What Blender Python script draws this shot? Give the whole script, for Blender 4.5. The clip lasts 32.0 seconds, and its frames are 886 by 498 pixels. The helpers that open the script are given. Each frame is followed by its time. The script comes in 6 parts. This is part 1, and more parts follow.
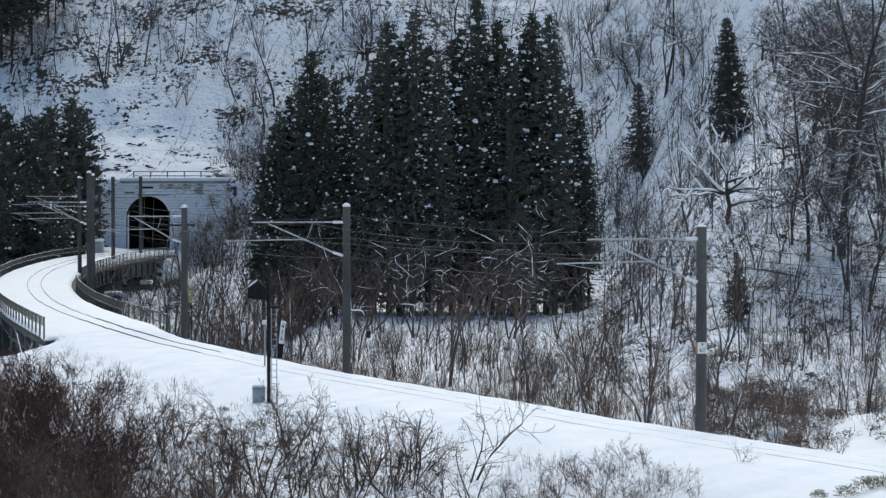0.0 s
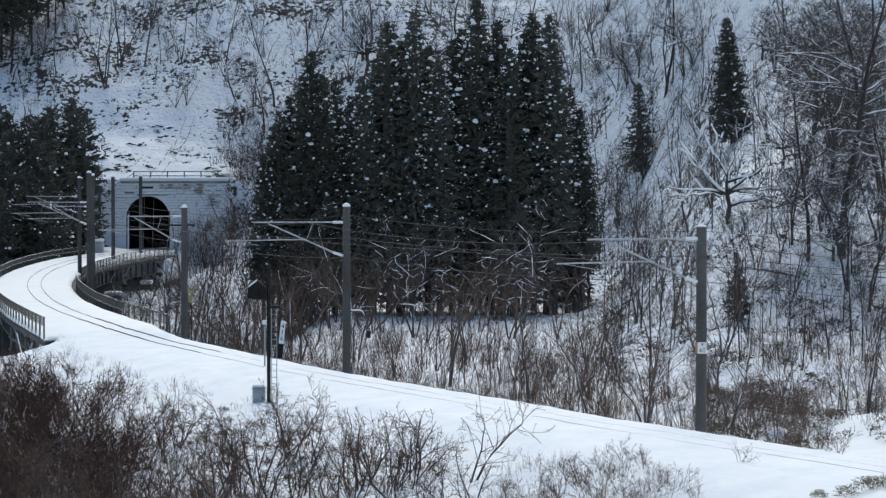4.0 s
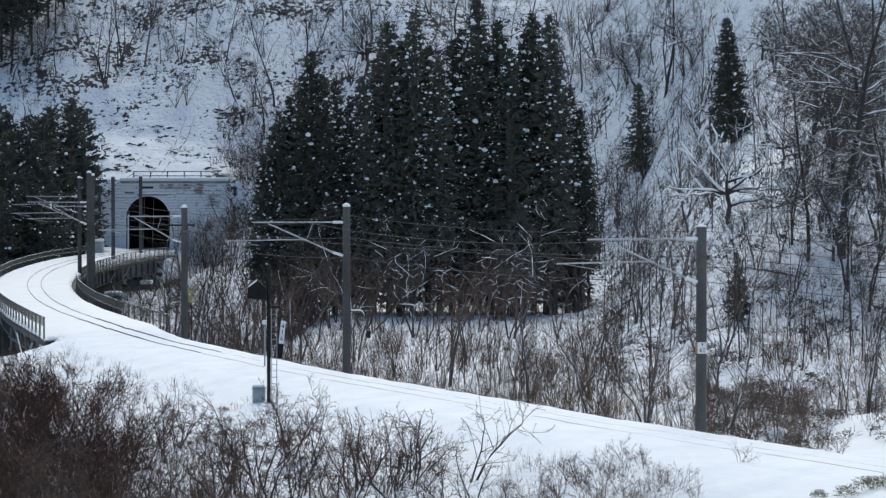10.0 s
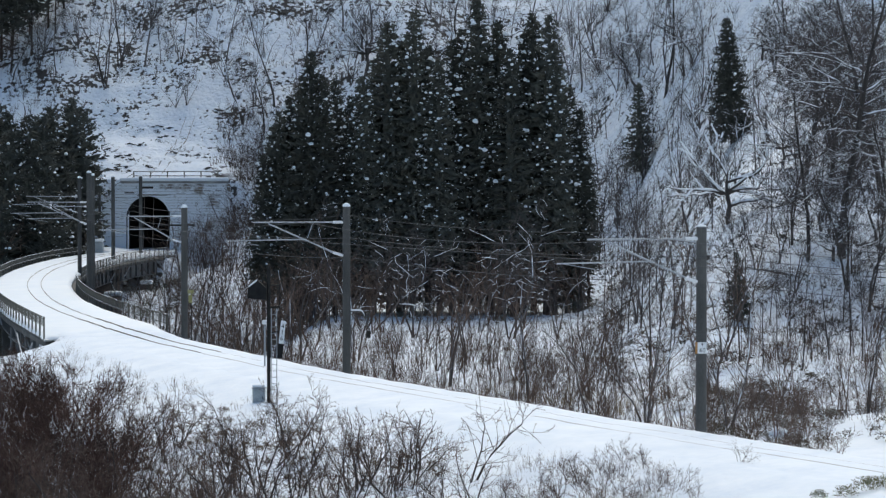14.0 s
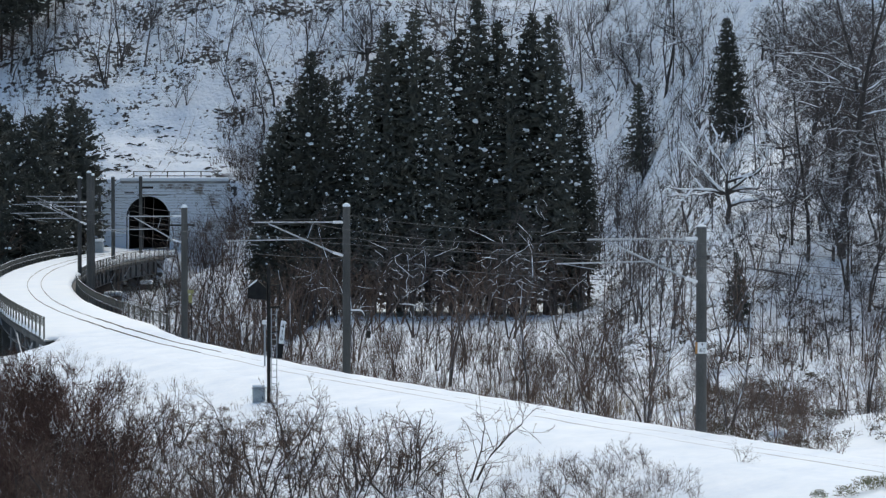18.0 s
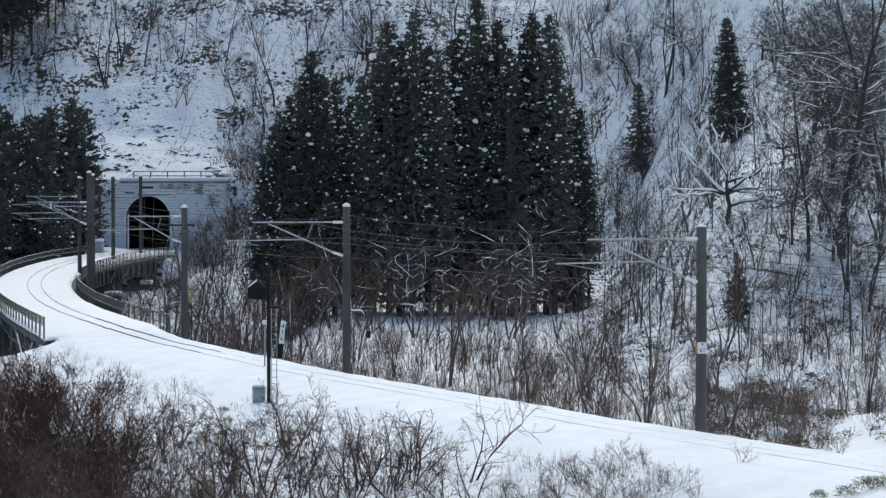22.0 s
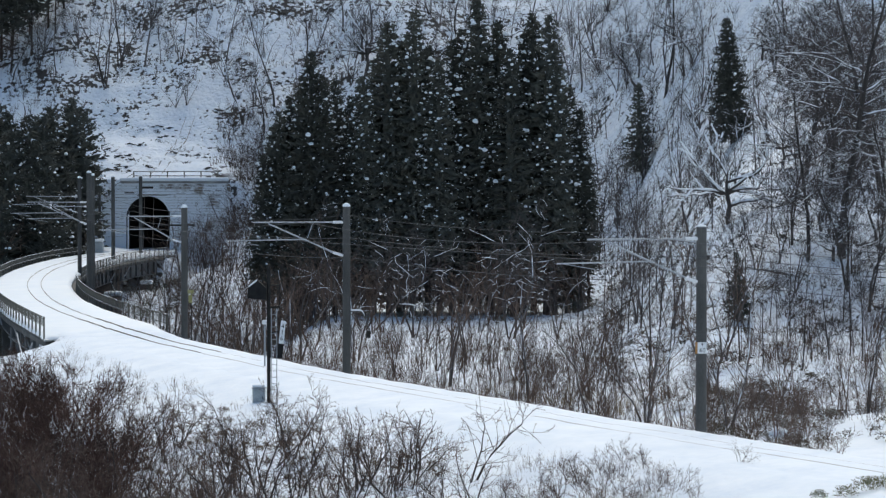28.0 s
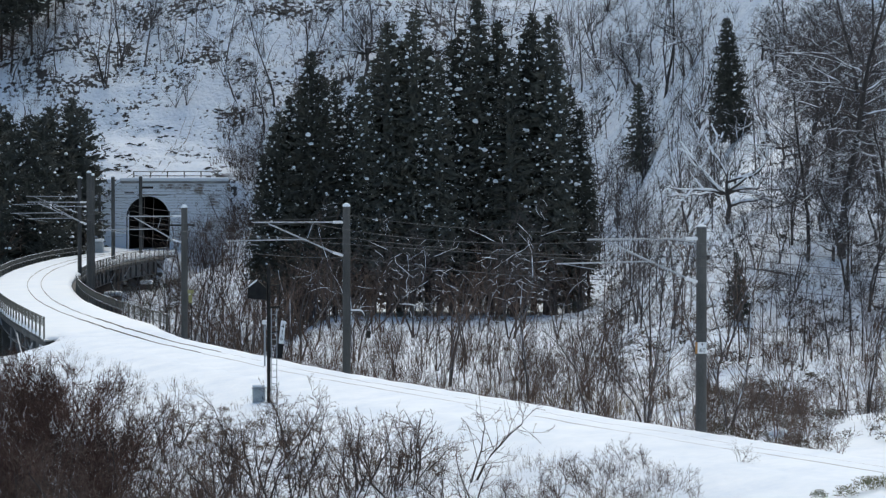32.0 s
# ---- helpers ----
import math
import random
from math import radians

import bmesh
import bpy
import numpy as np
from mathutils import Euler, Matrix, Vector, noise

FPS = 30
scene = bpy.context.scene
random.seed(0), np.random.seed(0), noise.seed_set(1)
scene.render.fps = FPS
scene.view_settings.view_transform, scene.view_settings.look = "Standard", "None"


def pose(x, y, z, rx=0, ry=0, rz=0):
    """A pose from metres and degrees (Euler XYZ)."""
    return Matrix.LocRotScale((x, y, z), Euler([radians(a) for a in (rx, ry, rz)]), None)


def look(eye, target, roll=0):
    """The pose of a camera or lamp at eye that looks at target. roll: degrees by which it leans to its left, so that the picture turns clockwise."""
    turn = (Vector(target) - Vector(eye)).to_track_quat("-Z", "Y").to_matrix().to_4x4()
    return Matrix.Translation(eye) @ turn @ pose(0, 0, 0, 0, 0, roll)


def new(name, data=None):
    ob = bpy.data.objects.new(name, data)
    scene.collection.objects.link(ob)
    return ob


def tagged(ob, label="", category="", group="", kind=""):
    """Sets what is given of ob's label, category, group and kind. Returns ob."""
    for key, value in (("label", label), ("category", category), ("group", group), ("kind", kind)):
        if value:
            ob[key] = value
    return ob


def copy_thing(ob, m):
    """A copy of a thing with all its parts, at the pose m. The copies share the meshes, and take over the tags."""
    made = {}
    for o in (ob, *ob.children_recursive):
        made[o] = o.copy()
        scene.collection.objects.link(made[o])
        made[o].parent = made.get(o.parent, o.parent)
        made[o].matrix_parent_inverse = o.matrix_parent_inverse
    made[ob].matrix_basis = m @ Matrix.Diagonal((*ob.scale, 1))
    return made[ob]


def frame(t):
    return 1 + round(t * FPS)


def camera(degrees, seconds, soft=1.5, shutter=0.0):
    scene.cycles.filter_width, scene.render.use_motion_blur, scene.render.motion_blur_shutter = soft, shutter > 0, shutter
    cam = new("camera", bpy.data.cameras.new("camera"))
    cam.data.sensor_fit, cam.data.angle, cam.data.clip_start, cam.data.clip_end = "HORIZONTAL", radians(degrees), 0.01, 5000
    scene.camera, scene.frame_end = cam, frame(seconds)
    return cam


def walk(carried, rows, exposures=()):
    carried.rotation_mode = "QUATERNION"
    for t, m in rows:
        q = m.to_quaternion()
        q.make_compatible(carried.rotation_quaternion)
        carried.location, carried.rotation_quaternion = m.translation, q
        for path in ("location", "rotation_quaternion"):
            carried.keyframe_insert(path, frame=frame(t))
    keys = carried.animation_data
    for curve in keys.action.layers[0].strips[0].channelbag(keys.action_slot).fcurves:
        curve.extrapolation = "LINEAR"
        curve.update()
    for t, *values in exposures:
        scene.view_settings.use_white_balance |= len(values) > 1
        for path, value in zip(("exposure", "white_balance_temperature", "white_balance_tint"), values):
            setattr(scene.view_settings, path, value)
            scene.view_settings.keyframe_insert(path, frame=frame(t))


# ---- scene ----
cam = camera(17.83, 32.0, soft=1.32)
EYE, AIM = (0, 0, 9.3), (0, 100, 6.34)
walk(cam, [(0, look(EYE, AIM)), (32, look(EYE, AIM))],
     exposures=[(0, 0.39, 6640, 4), (32, 0.39, 6640, 4)])

# ---- world and light: flat overcast winter day ----
world = bpy.data.worlds.new("overcast_sky")
scene.world = world
world.use_nodes = True
wn, wl = world.node_tree.nodes, world.node_tree.links
sky = wn.new("ShaderNodeTexSky")
sky.sky_type, sky.sun_disc = "NISHITA", False
sky.sun_elevation, sky.sun_rotation = radians(50), radians(10)
sky.air_density, sky.dust_density, sky.ozone_density = 1.0, 1.6, 1.8
wl.new(sky.outputs[0], wn["Background"].inputs[0])
wn["Background"].inputs[1].default_value = 0.111
sun = new("sun", bpy.data.lights.new("sun", "SUN"))
sun.data.energy, sun.data.angle, sun.data.color = 1.72, radians(60), (1.0, 0.945, 0.85)
sun.matrix_world = look((11, 64, 77), (0, 0, 0))


# ---- materials ----
def material(name, colours, scale=3.0, rough=0.8, metal=0.0, bump=0.0, fine=40.0, stretch=(1, 1, 1), spread=0.0):
    """Colours blended by coarse noise, a fine grain over it, and relief; spread: how far whole pieces differ."""
    m = bpy.data.materials.new(name)
    m.use_nodes = True
    n, l = m.node_tree.nodes, m.node_tree.links
    b = n["Principled BSDF"]
    tc, mp = n.new("ShaderNodeTexCoord"), n.new("ShaderNodeMapping")
    l.new(tc.outputs["Object"], mp.inputs[0])
    mp.inputs["Scale"].default_value = stretch
    big, small, ramp = n.new("ShaderNodeTexNoise"), n.new("ShaderNodeTexNoise"), n.new("ShaderNodeValToRGB")
    for tex, s in ((big, scale), (small, fine)):
        l.new(mp.outputs[0], tex.inputs["Vector"])
        tex.inputs["Scale"].default_value, tex.inputs["Detail"].default_value = s, 4
    e = ramp.color_ramp.elements
    e[0].position, e[1].position = 0.3, 0.7
    e[0].color, e[1].color = (*colours[0], 1), (*colours[-1], 1)
    if len(colours) == 3:
        k = e.new(0.5)
        k.color = (*colours[1], 1)
    l.new(big.outputs[0], ramp.inputs[0])
    mix = n.new("ShaderNodeMixRGB")
    mix.blend_type, mix.inputs[0].default_value = "OVERLAY", 0.35
    l.new(ramp.outputs[0], mix.inputs[1])
    l.new(small.outputs[0], mix.inputs[2])
    out = mix.outputs[0]
    if spread:
        info, hsv, mr = n.new("ShaderNodeObjectInfo"), n.new("ShaderNodeHueSaturation"), n.new("ShaderNodeMapRange")
        l.new(info.outputs["Random"], mr.inputs[0])
        mr.inputs[3].default_value, mr.inputs[4].default_value = 1 - spread, 1 + spread
        l.new(mr.outputs[0], hsv.inputs["Value"])
        l.new(out, hsv.inputs["Color"])
        out = hsv.outputs[0]
    l.new(out, b.inputs["Base Color"])
    b.inputs["Specular IOR Level"].default_value = 0.5 if rough < 0.55 else 0.2
    b.inputs["Roughness"].default_value, b.inputs["Metallic"].default_value = rough, metal
    if bump:
        bp = n.new("ShaderNodeBump")
        bp.inputs["Strength"].default_value, bp.inputs["Distance"].default_value = 0.6, bump
        l.new(small.outputs[0], bp.inputs["Height"])
        l.new(bp.outputs[0], b.inputs["Normal"])
    return m


def snow_lies(m, level=0.5, cover=0.5, scale=2.0, snow=(0.86, 0.9, 0.95)):
    """Lays snow on what faces up: level of the facing, cover of the patches."""
    n, l = m.node_tree.nodes, m.node_tree.links
    b = n["Principled BSDF"]
    old = b.inputs["Base Color"].links[0].from_socket
    geo, sep, tex, add, ramp, mix = (n.new("ShaderNode" + k) for k in ("NewGeometry", "SeparateXYZ", "TexNoise", "Math", "ValToRGB", "MixRGB"))
    l.new(geo.outputs["Normal"], sep.inputs[0])
    l.new(geo.outputs["Position"], tex.inputs["Vector"])
    tex.inputs["Scale"].default_value, tex.inputs["Detail"].default_value = scale, 3
    add.operation = "MULTIPLY_ADD"
    l.new(tex.outputs[0], add.inputs[0])
    add.inputs[1].default_value = 1.4
    l.new(sep.outputs["Z"], add.inputs[2])
    e = ramp.color_ramp.elements
    lo = (level + 1.4 * (1 - cover)) / 3
    sub = n.new("ShaderNodeMath")
    sub.operation, sub.inputs[1].default_value = "DIVIDE", 3
    l.new(add.outputs[0], sub.inputs[0])
    e[0].position, e[1].position = max(0, lo - 0.02), min(1, lo + 0.03)
    e[0].color, e[1].color = (0, 0, 0, 1), (1, 1, 1, 1)
    l.new(sub.outputs[0], ramp.inputs[0])
    l.new(ramp.outputs[0], mix.inputs[0])
    l.new(old, mix.inputs[1])
    mix.inputs[2].default_value = (*snow, 1)
    l.new(mix.outputs[0], b.inputs["Base Color"])
    return m


SNOW = material("snow", [(0.8, 0.85, 0.91), (0.88, 0.91, 0.94)], 0.4, 0.65, bump=0.02, fine=9)
SNOW_CAP = material("packed_snow", [(0.84, 0.88, 0.93), (0.9, 0.93, 0.96)], 2, 0.6, bump=0.01, fine=12)
BARK = snow_lies(material("grey_bark", [(0.06, 0.054, 0.053), (0.15, 0.132, 0.126)], 1.5, 0.9, fine=20, stretch=(1, 1, 0.2), spread=0.3), 0.5, 0.6, 1.2)
BARK_SNOWY = snow_lies(material("snowy_bark", [(0.045, 0.042, 0.042), (0.11, 0.1, 0.1)], 1.5, 0.9, fine=20, spread=0.2), 0.3, 0.6, 1.1)
TWIG = snow_lies(material("grey_twigs", [(0.075, 0.066, 0.064), (0.17, 0.15, 0.145)], 1.0, 0.9, spread=0.3), 0.6, 0.52, 0.8)
BRUSH = material("brown_twigs", [(0.07, 0.048, 0.039), (0.175, 0.123, 0.097)], 1.0, 0.9, spread=0.35)
RED_BRUSH = material("red_brown_twigs", [(0.05, 0.028, 0.022), (0.12, 0.07, 0.055)], 0.8, 0.9, spread=0.3)
DARK_TWIG = snow_lies(material("dark_twigs", [(0.058, 0.051, 0.049), (0.132, 0.114, 0.109)], 1.0, 0.9, spread=0.25), 0.9, 0.34, 0.9)
SAPLING_BARK = material("dark_sapling_bark", [(0.035, 0.031, 0.03), (0.085, 0.076, 0.072)], 1.5, 0.9, fine=20, stretch=(1, 1, 0.2), spread=0.25)
DEAD_TWIG = material("dead_cedar_twigs", [(0.1, 0.07, 0.06), (0.2, 0.145, 0.125)], 1.0, 0.9)
LEAFY_DARK = material("withered_dark_leaves", [(0.03, 0.03, 0.026), (0.085, 0.075, 0.06)], 1.5, 0.8, spread=0.1)
LEAFY = snow_lies(material("dull_evergreen_leaves", [(0.05, 0.045, 0.03), (0.13, 0.105, 0.07)], 1.5, 0.7, spread=0.2), 0.85, 0.4, 1.5)
DRY_LEAF = material("withered_brown_leaves", [(0.08, 0.06, 0.04), (0.2, 0.155, 0.1)], 0.8, 0.85)
BAMBOO = material("olive_bamboo_leaves", [(0.07, 0.075, 0.03), (0.19, 0.185, 0.09)], 3.0, 0.6)
STRAW = material("dry_grass", [(0.22, 0.16, 0.09), (0.4, 0.31, 0.2)], 1.0, 0.9, spread=0.25)
NEEDLE = material("cedar_foliage", [(0.06, 0.062, 0.054), (0.12, 0.12, 0.1)], 0.7, 0.85, fine=6, spread=0.25)
CEDAR_BARK = material("cedar_bark", [(0.04, 0.03, 0.026), (0.09, 0.07, 0.06)], 2, 0.9, stretch=(1, 1, 0.15))
CONCRETE = material("pole_concrete", [(0.06, 0.06, 0.058), (0.115, 0.113, 0.108)], 0.9, 0.9, fine=30, stretch=(1, 1, 0.35), bump=0.003, spread=0.12)
PLASTER = material("weathered_concrete", [(0.2, 0.2, 0.2), (0.36, 0.36, 0.36)], 0.8, 0.9, fine=14, bump=0.01)
# concrete below the bridge deck: the shade there is put into its colour
SHADED_CONCRETE = material("shaded_concrete", [(0.06, 0.06, 0.06), (0.14, 0.135, 0.13)], 0.8, 0.85, fine=10, bump=0.01)
STEEL = material("galvanised_steel", [(0.25, 0.27, 0.295), (0.4, 0.42, 0.45)], 3, 0.5, 0.15, fine=30)
DARK_STEEL = material("dark_painted_steel", [(0.016, 0.015, 0.015), (0.036, 0.034, 0.032)], 3, 0.8, 0.0, fine=20)
RUST = material("rusty_rail", [(0.1, 0.06, 0.045), (0.24, 0.17, 0.13)], 2, 0.7, 0.3, fine=14)
GIRDER = material("grey_girder_paint", [(0.07, 0.078, 0.085), (0.14, 0.15, 0.16)], 0.7, 0.6, 0.1, fine=9, bump=0.004)
FENCE = snow_lies(material("weathered_fence", [(0.09, 0.085, 0.075), (0.2, 0.19, 0.165)], 1.5, 0.8, fine=12), 0.75, 0.6, 2)
PORCELAIN = material("white_porcelain", [(0.7, 0.72, 0.75), (0.8, 0.82, 0.84)], 4, 0.3)
WHITE = material("white_sign_paint", [(0.72, 0.74, 0.76), (0.82, 0.83, 0.84)], 4, 0.5, fine=30)
BLACK = material("black_sign_paint", [(0.01, 0.01, 0.011), (0.022, 0.022, 0.022)], 4, 0.8)
ORANGE = material("faded_orange_paint", [(0.45, 0.22, 0.07), (0.55, 0.3, 0.12)], 4, 0.6)
YELLOW = material("faded_yellow_paint", [(0.28, 0.26, 0.1), (0.4, 0.38, 0.19)], 6, 0.6)
CABINET = material("pale_grey_paint", [(0.34, 0.38, 0.4), (0.46, 0.5, 0.52)], 2, 0.5, fine=20)
ROCK = material("bare_earth", [(0.03, 0.027, 0.025), (0.09, 0.08, 0.07)], 1.5, 0.95, bump=0.05, fine=7)
# near black: the darkness of the unlit bore is put into the colour
TUNNEL_DARK = material("near_black_lining", [(0.004, 0.004, 0.004), (0.009, 0.009, 0.009)], 0.5, 0.95, fine=8)
WIRE = material("dull_copper_wire", [(0.05, 0.055, 0.06), (0.1, 0.1, 0.11)], 2, 0.6, 0.3)
MORTAR = material("snowy_mortar", [(0.76, 0.8, 0.86), (0.86, 0.9, 0.94)], 0.7, 0.95, fine=9)
MASONRY = snow_lies(material("old_brick_masonry", [(0.13, 0.1, 0.085), (0.3, 0.25, 0.21)], 1.1, 0.9, fine=9, bump=0.02, spread=0.3), 0.0, 0.63, 0.55)
WATER = material("dark_river_water", [(0.012, 0.016, 0.02), (0.02, 0.028, 0.034)], 0.5, 0.12, bump=0.01, fine=4)


# ---- small building helpers ----
def link(name, mesh_or_bm, mat, parent=None, label="", smooth=False):
    if isinstance(mesh_or_bm, bmesh.types.BMesh):
        me = bpy.data.meshes.new(name)
        mesh_or_bm.to_mesh(me)
        mesh_or_bm.free()
    else:
        me = mesh_or_bm
    if mat and not me.materials:
        me.materials.append(mat)
    if smooth:
        me.shade_smooth()
    ob = new(name, me)
    ob.parent = parent
    if label:
        ob["label"] = label
    return ob


part = link


def thing(name, label, category, at=None, group="", kind=""):
    ob = tagged(new(name), label, category, group, kind)
    if at is not None:
        ob.matrix_basis = at
    return ob


def mesh_from(name, verts, faces):
    me = bpy.data.meshes.new(name)
    me.from_pydata([tuple(v) for v in verts], [], [tuple(f) for f in faces])
    me.update()
    return me


def box(bm, x0, x1, y0, y1, z0, z1, bevel=0.0, m=None):
    r = bmesh.ops.create_cube(bm, size=1)
    vs = r["verts"]
    bmesh.ops.scale(bm, vec=(x1 - x0, y1 - y0, z1 - z0), verts=vs)
    bmesh.ops.translate(bm, vec=((x0 + x1) / 2, (y0 + y1) / 2, (z0 + z1) / 2), verts=vs)
    if bevel:
        es = list({e for v in vs for e in v.link_edges})
        r = bmesh.ops.bevel(bm, geom=es, offset=bevel, segments=2, affect="EDGES", profile=0.5)
        vs = r["verts"]
    if m is not None:
        bmesh.ops.transform(bm, matrix=m, verts=list({v for v in vs}))
    return bm


class Soup:
    """Verts and faces of many tubes and flakes, for one mesh."""

    def __init__(self):
        self.v, self.f = [], []

    def tube(self, pts, radii, sides=4, cap=False):
        pts = np.asarray(pts, float)
        k = len(pts)
        base = len(self.v)
        d = np.gradient(pts, axis=0)
        d /= np.linalg.norm(d, axis=1)[:, None] + 1e-9
        up = np.where(np.abs(d[:, 2:3]) > 0.9, np.array([[1.0, 0, 0]]), np.array([[0, 0, 1.0]]))
        a = np.cross(d, up)
        a /= np.linalg.norm(a, axis=1)[:, None] + 1e-9
        b = np.cross(d, a)
        ang = np.arange(sides) * 2 * math.pi / sides + 0.5
        ring = (np.cos(ang)[None, :, None] * a[:, None, :] + np.sin(ang)[None, :, None] * b[:, None, :]) * np.asarray(radii, float)[:, None, None]
        self.v.extend((pts[:, None, :] + ring).reshape(-1, 3).tolist())
        for i in range(k - 1):
            p, q = base + i * sides, base + (i + 1) * sides
            for j in range(sides):
                j2 = (j + 1) % sides
                self.f.append((p + j, p + j2, q + j2, q + j))
        if cap:
            self.f.append(tuple(base + (k - 1) * sides + j for j in range(sides)))
            self.f.append(tuple(base + j for j in reversed(range(sides))))

    def cone(self, p, q, r):
        """A thin twig or spray from p to its point q."""
        p, q = np.asarray(p, float), np.asarray(q, float)
        n = q - p
        a = np.cross(n, (0.31, 0.77, 0.55))
        a *= r / (np.linalg.norm(a) + 1e-9)
        b = np.cross(n, a)
        b *= r / (np.linalg.norm(b) + 1e-9)
        i = len(self.v)
        self.v += [(p + a).tolist(), (p - 0.5 * a + 0.87 * b).tolist(), (p - 0.5 * a - 0.87 * b).tolist(), q.tolist()]
        self.f += [(i, i + 1, i + 3), (i + 1, i + 2, i + 3), (i + 2, i, i + 3)]

    def spindle(self, p, q, r, sides=3, belly=0.45):
        """A tapered tassel from p to q."""
        p, q = np.asarray(p, float), np.asarray(q, float)
        d = q - p
        n = d / (np.linalg.norm(d) + 1e-9)
        a = np.cross(n, (0.31, 0.77, 0.55))
        a /= np.linalg.norm(a) + 1e-9
        b = np.cross(n, a)
        base = len(self.v)
        self.v.append(p.tolist())
        for j in range(sides):
            t = j * 2 * math.pi / sides
            self.v.append((p + d * belly + (a * math.cos(t) + b * math.sin(t)) * r).tolist())
        self.v.append(q.tolist())
        for j in range(sides):
            j2 = (j + 1) % sides
            self.f.append((base, base + 1 + j2, base + 1 + j))
            self.f.append((base + 1 + j, base + 1 + j2, base + sides + 1))

    def blob(self, c, r, flat=0.6, rng=random):
        """A small uneven lump."""
        base = len(self.v)
        rings = ((0.0, 1.0), (0.75, 0.62), (1.0, 0.0), (0.7, -0.6))
        self.v.append((c[0], c[1], c[2] + r * flat))
        for s, h in rings[1:]:
            for j in range(6):
                t = j * math.pi / 3 + h
                k = r * s * rng.uniform(0.75, 1.2)
                self.v.append((c[0] + k * math.cos(t), c[1] + k * math.sin(t), c[2] + r * flat * h * rng.uniform(0.8, 1.1)))
        for j in range(6):
            j2 = (j + 1) % 6
            self.f.append((base, base + 1 + j, base + 1 + j2))
            for g in (0, 6):
                self.f.append((base + 1 + g + j, base + 7 + g + j, base + 7 + g + j2, base + 1 + g + j2))
        self.f.append(tuple(base + 13 + j for j in reversed(range(6))))

    def mesh(self, name, mat=None, smooth=False):
        me = mesh_from(name, self.v, self.f)
        if mat:
            me.materials.append(mat)
        if smooth:
            me.shade_smooth()
        return me


# ---- the plan: railway line, valley, river bed, hillside ----
def spline(knots, t):
    """Smooth curve through knots (t, value)."""
    ts, vs = [k[0] for k in knots], [k[1] for k in knots]
    if t <= ts[0]:
        return vs[0] + (t - ts[0]) * (vs[1] - vs[0]) / (ts[1] - ts[0])
    if t >= ts[-1]:
        return vs[-1] + (t - ts[-1]) * (vs[-1] - vs[-2]) / (ts[-1] - ts[-2])
    i = max(j for j in range(len(ts) - 1) if ts[j] <= t)
    slope = lambda j: (vs[min(j + 1, len(ts) - 1)] - vs[max(j - 1, 0)]) / (ts[min(j + 1, len(ts) - 1)] - ts[max(j - 1, 0)])
    h = ts[i + 1] - ts[i]
    s = (t - ts[i]) / h
    return ((2 * s**3 - 3 * s**2 + 1) * vs[i] + (s**3 - 2 * s**2 + s) * h * slope(i)
            + (3 * s**2 - 2 * s**3) * vs[i + 1] + (s**3 - s**2) * h * slope(i + 1))


RAIL_KNOTS = [(30, 42.5), (85, 13.5), (95.3, 7.95), (105.9, 2.75), (116, -1.85), (127.5, -7.25), (140.9, -12.4), (151.2, -16.1), (165.8, -20.65),
              (182.4, -25.2), (198.7, -28.8), (221.4, -32.6), (245, -35.2), (265, -36.2), (282, -36.1), (297, -34.9), (312, -33.15), (340, -28)]
TUNNEL_X, PORTAL_Y = -32.6, 312.0


def line_x(y):
    """Centre of the track at depth y."""
    return spline(RAIL_KNOTS, y) + 0.53


def line_dir(y):
    d = Vector((line_x(y + 0.5) - line_x(y - 0.5), 1.0))
    return d.normalized()


def beside(y, d, z=0.0):
    """The point d metres to the right of the track's centre at depth y."""
    t = line_dir(y)
    return Vector((line_x(y) + t.y * d, y - t.x * d, z))


def smooth(a, b, t):
    t = min(1.0, max(0.0, (t - a) / (b - a)))
    return t * t * (3 - 2 * t)


def hill_rise(x, y):
    """Height of the hillside over the valley floor: an even slope square to the curving foot of the hill, and a gentler apron before it towards the open end."""
    e = math.exp(max(-8, min(8, (x - 16) / 12)))
    foot, lean = 230 + 73 / (1 + e), -73 / 12 * e / (1 + e) ** 2
    u = (y - foot) / math.sqrt(1 + lean * lean) / 5.0
    soft = 5.0 * (math.log1p(math.exp(u)) if u < 30 else u)
    steep = 0.78 * soft if soft < 120 else 93.6 + 60 * (1 - math.exp(-(soft - 120) / 77))
    u = (y - 156) / 6.0
    apron = 0.38 * 6.0 * (math.log1p(math.exp(u)) if u < 30 else u)
    if u < -8:
        return steep
    apron = 26.0 * (1 - math.exp(-apron / 26.0))
    return steep + apron * smooth(6.5, 17.0 + 0.1 * max(0, y - 160), x - 0.0625 * (y - 160))


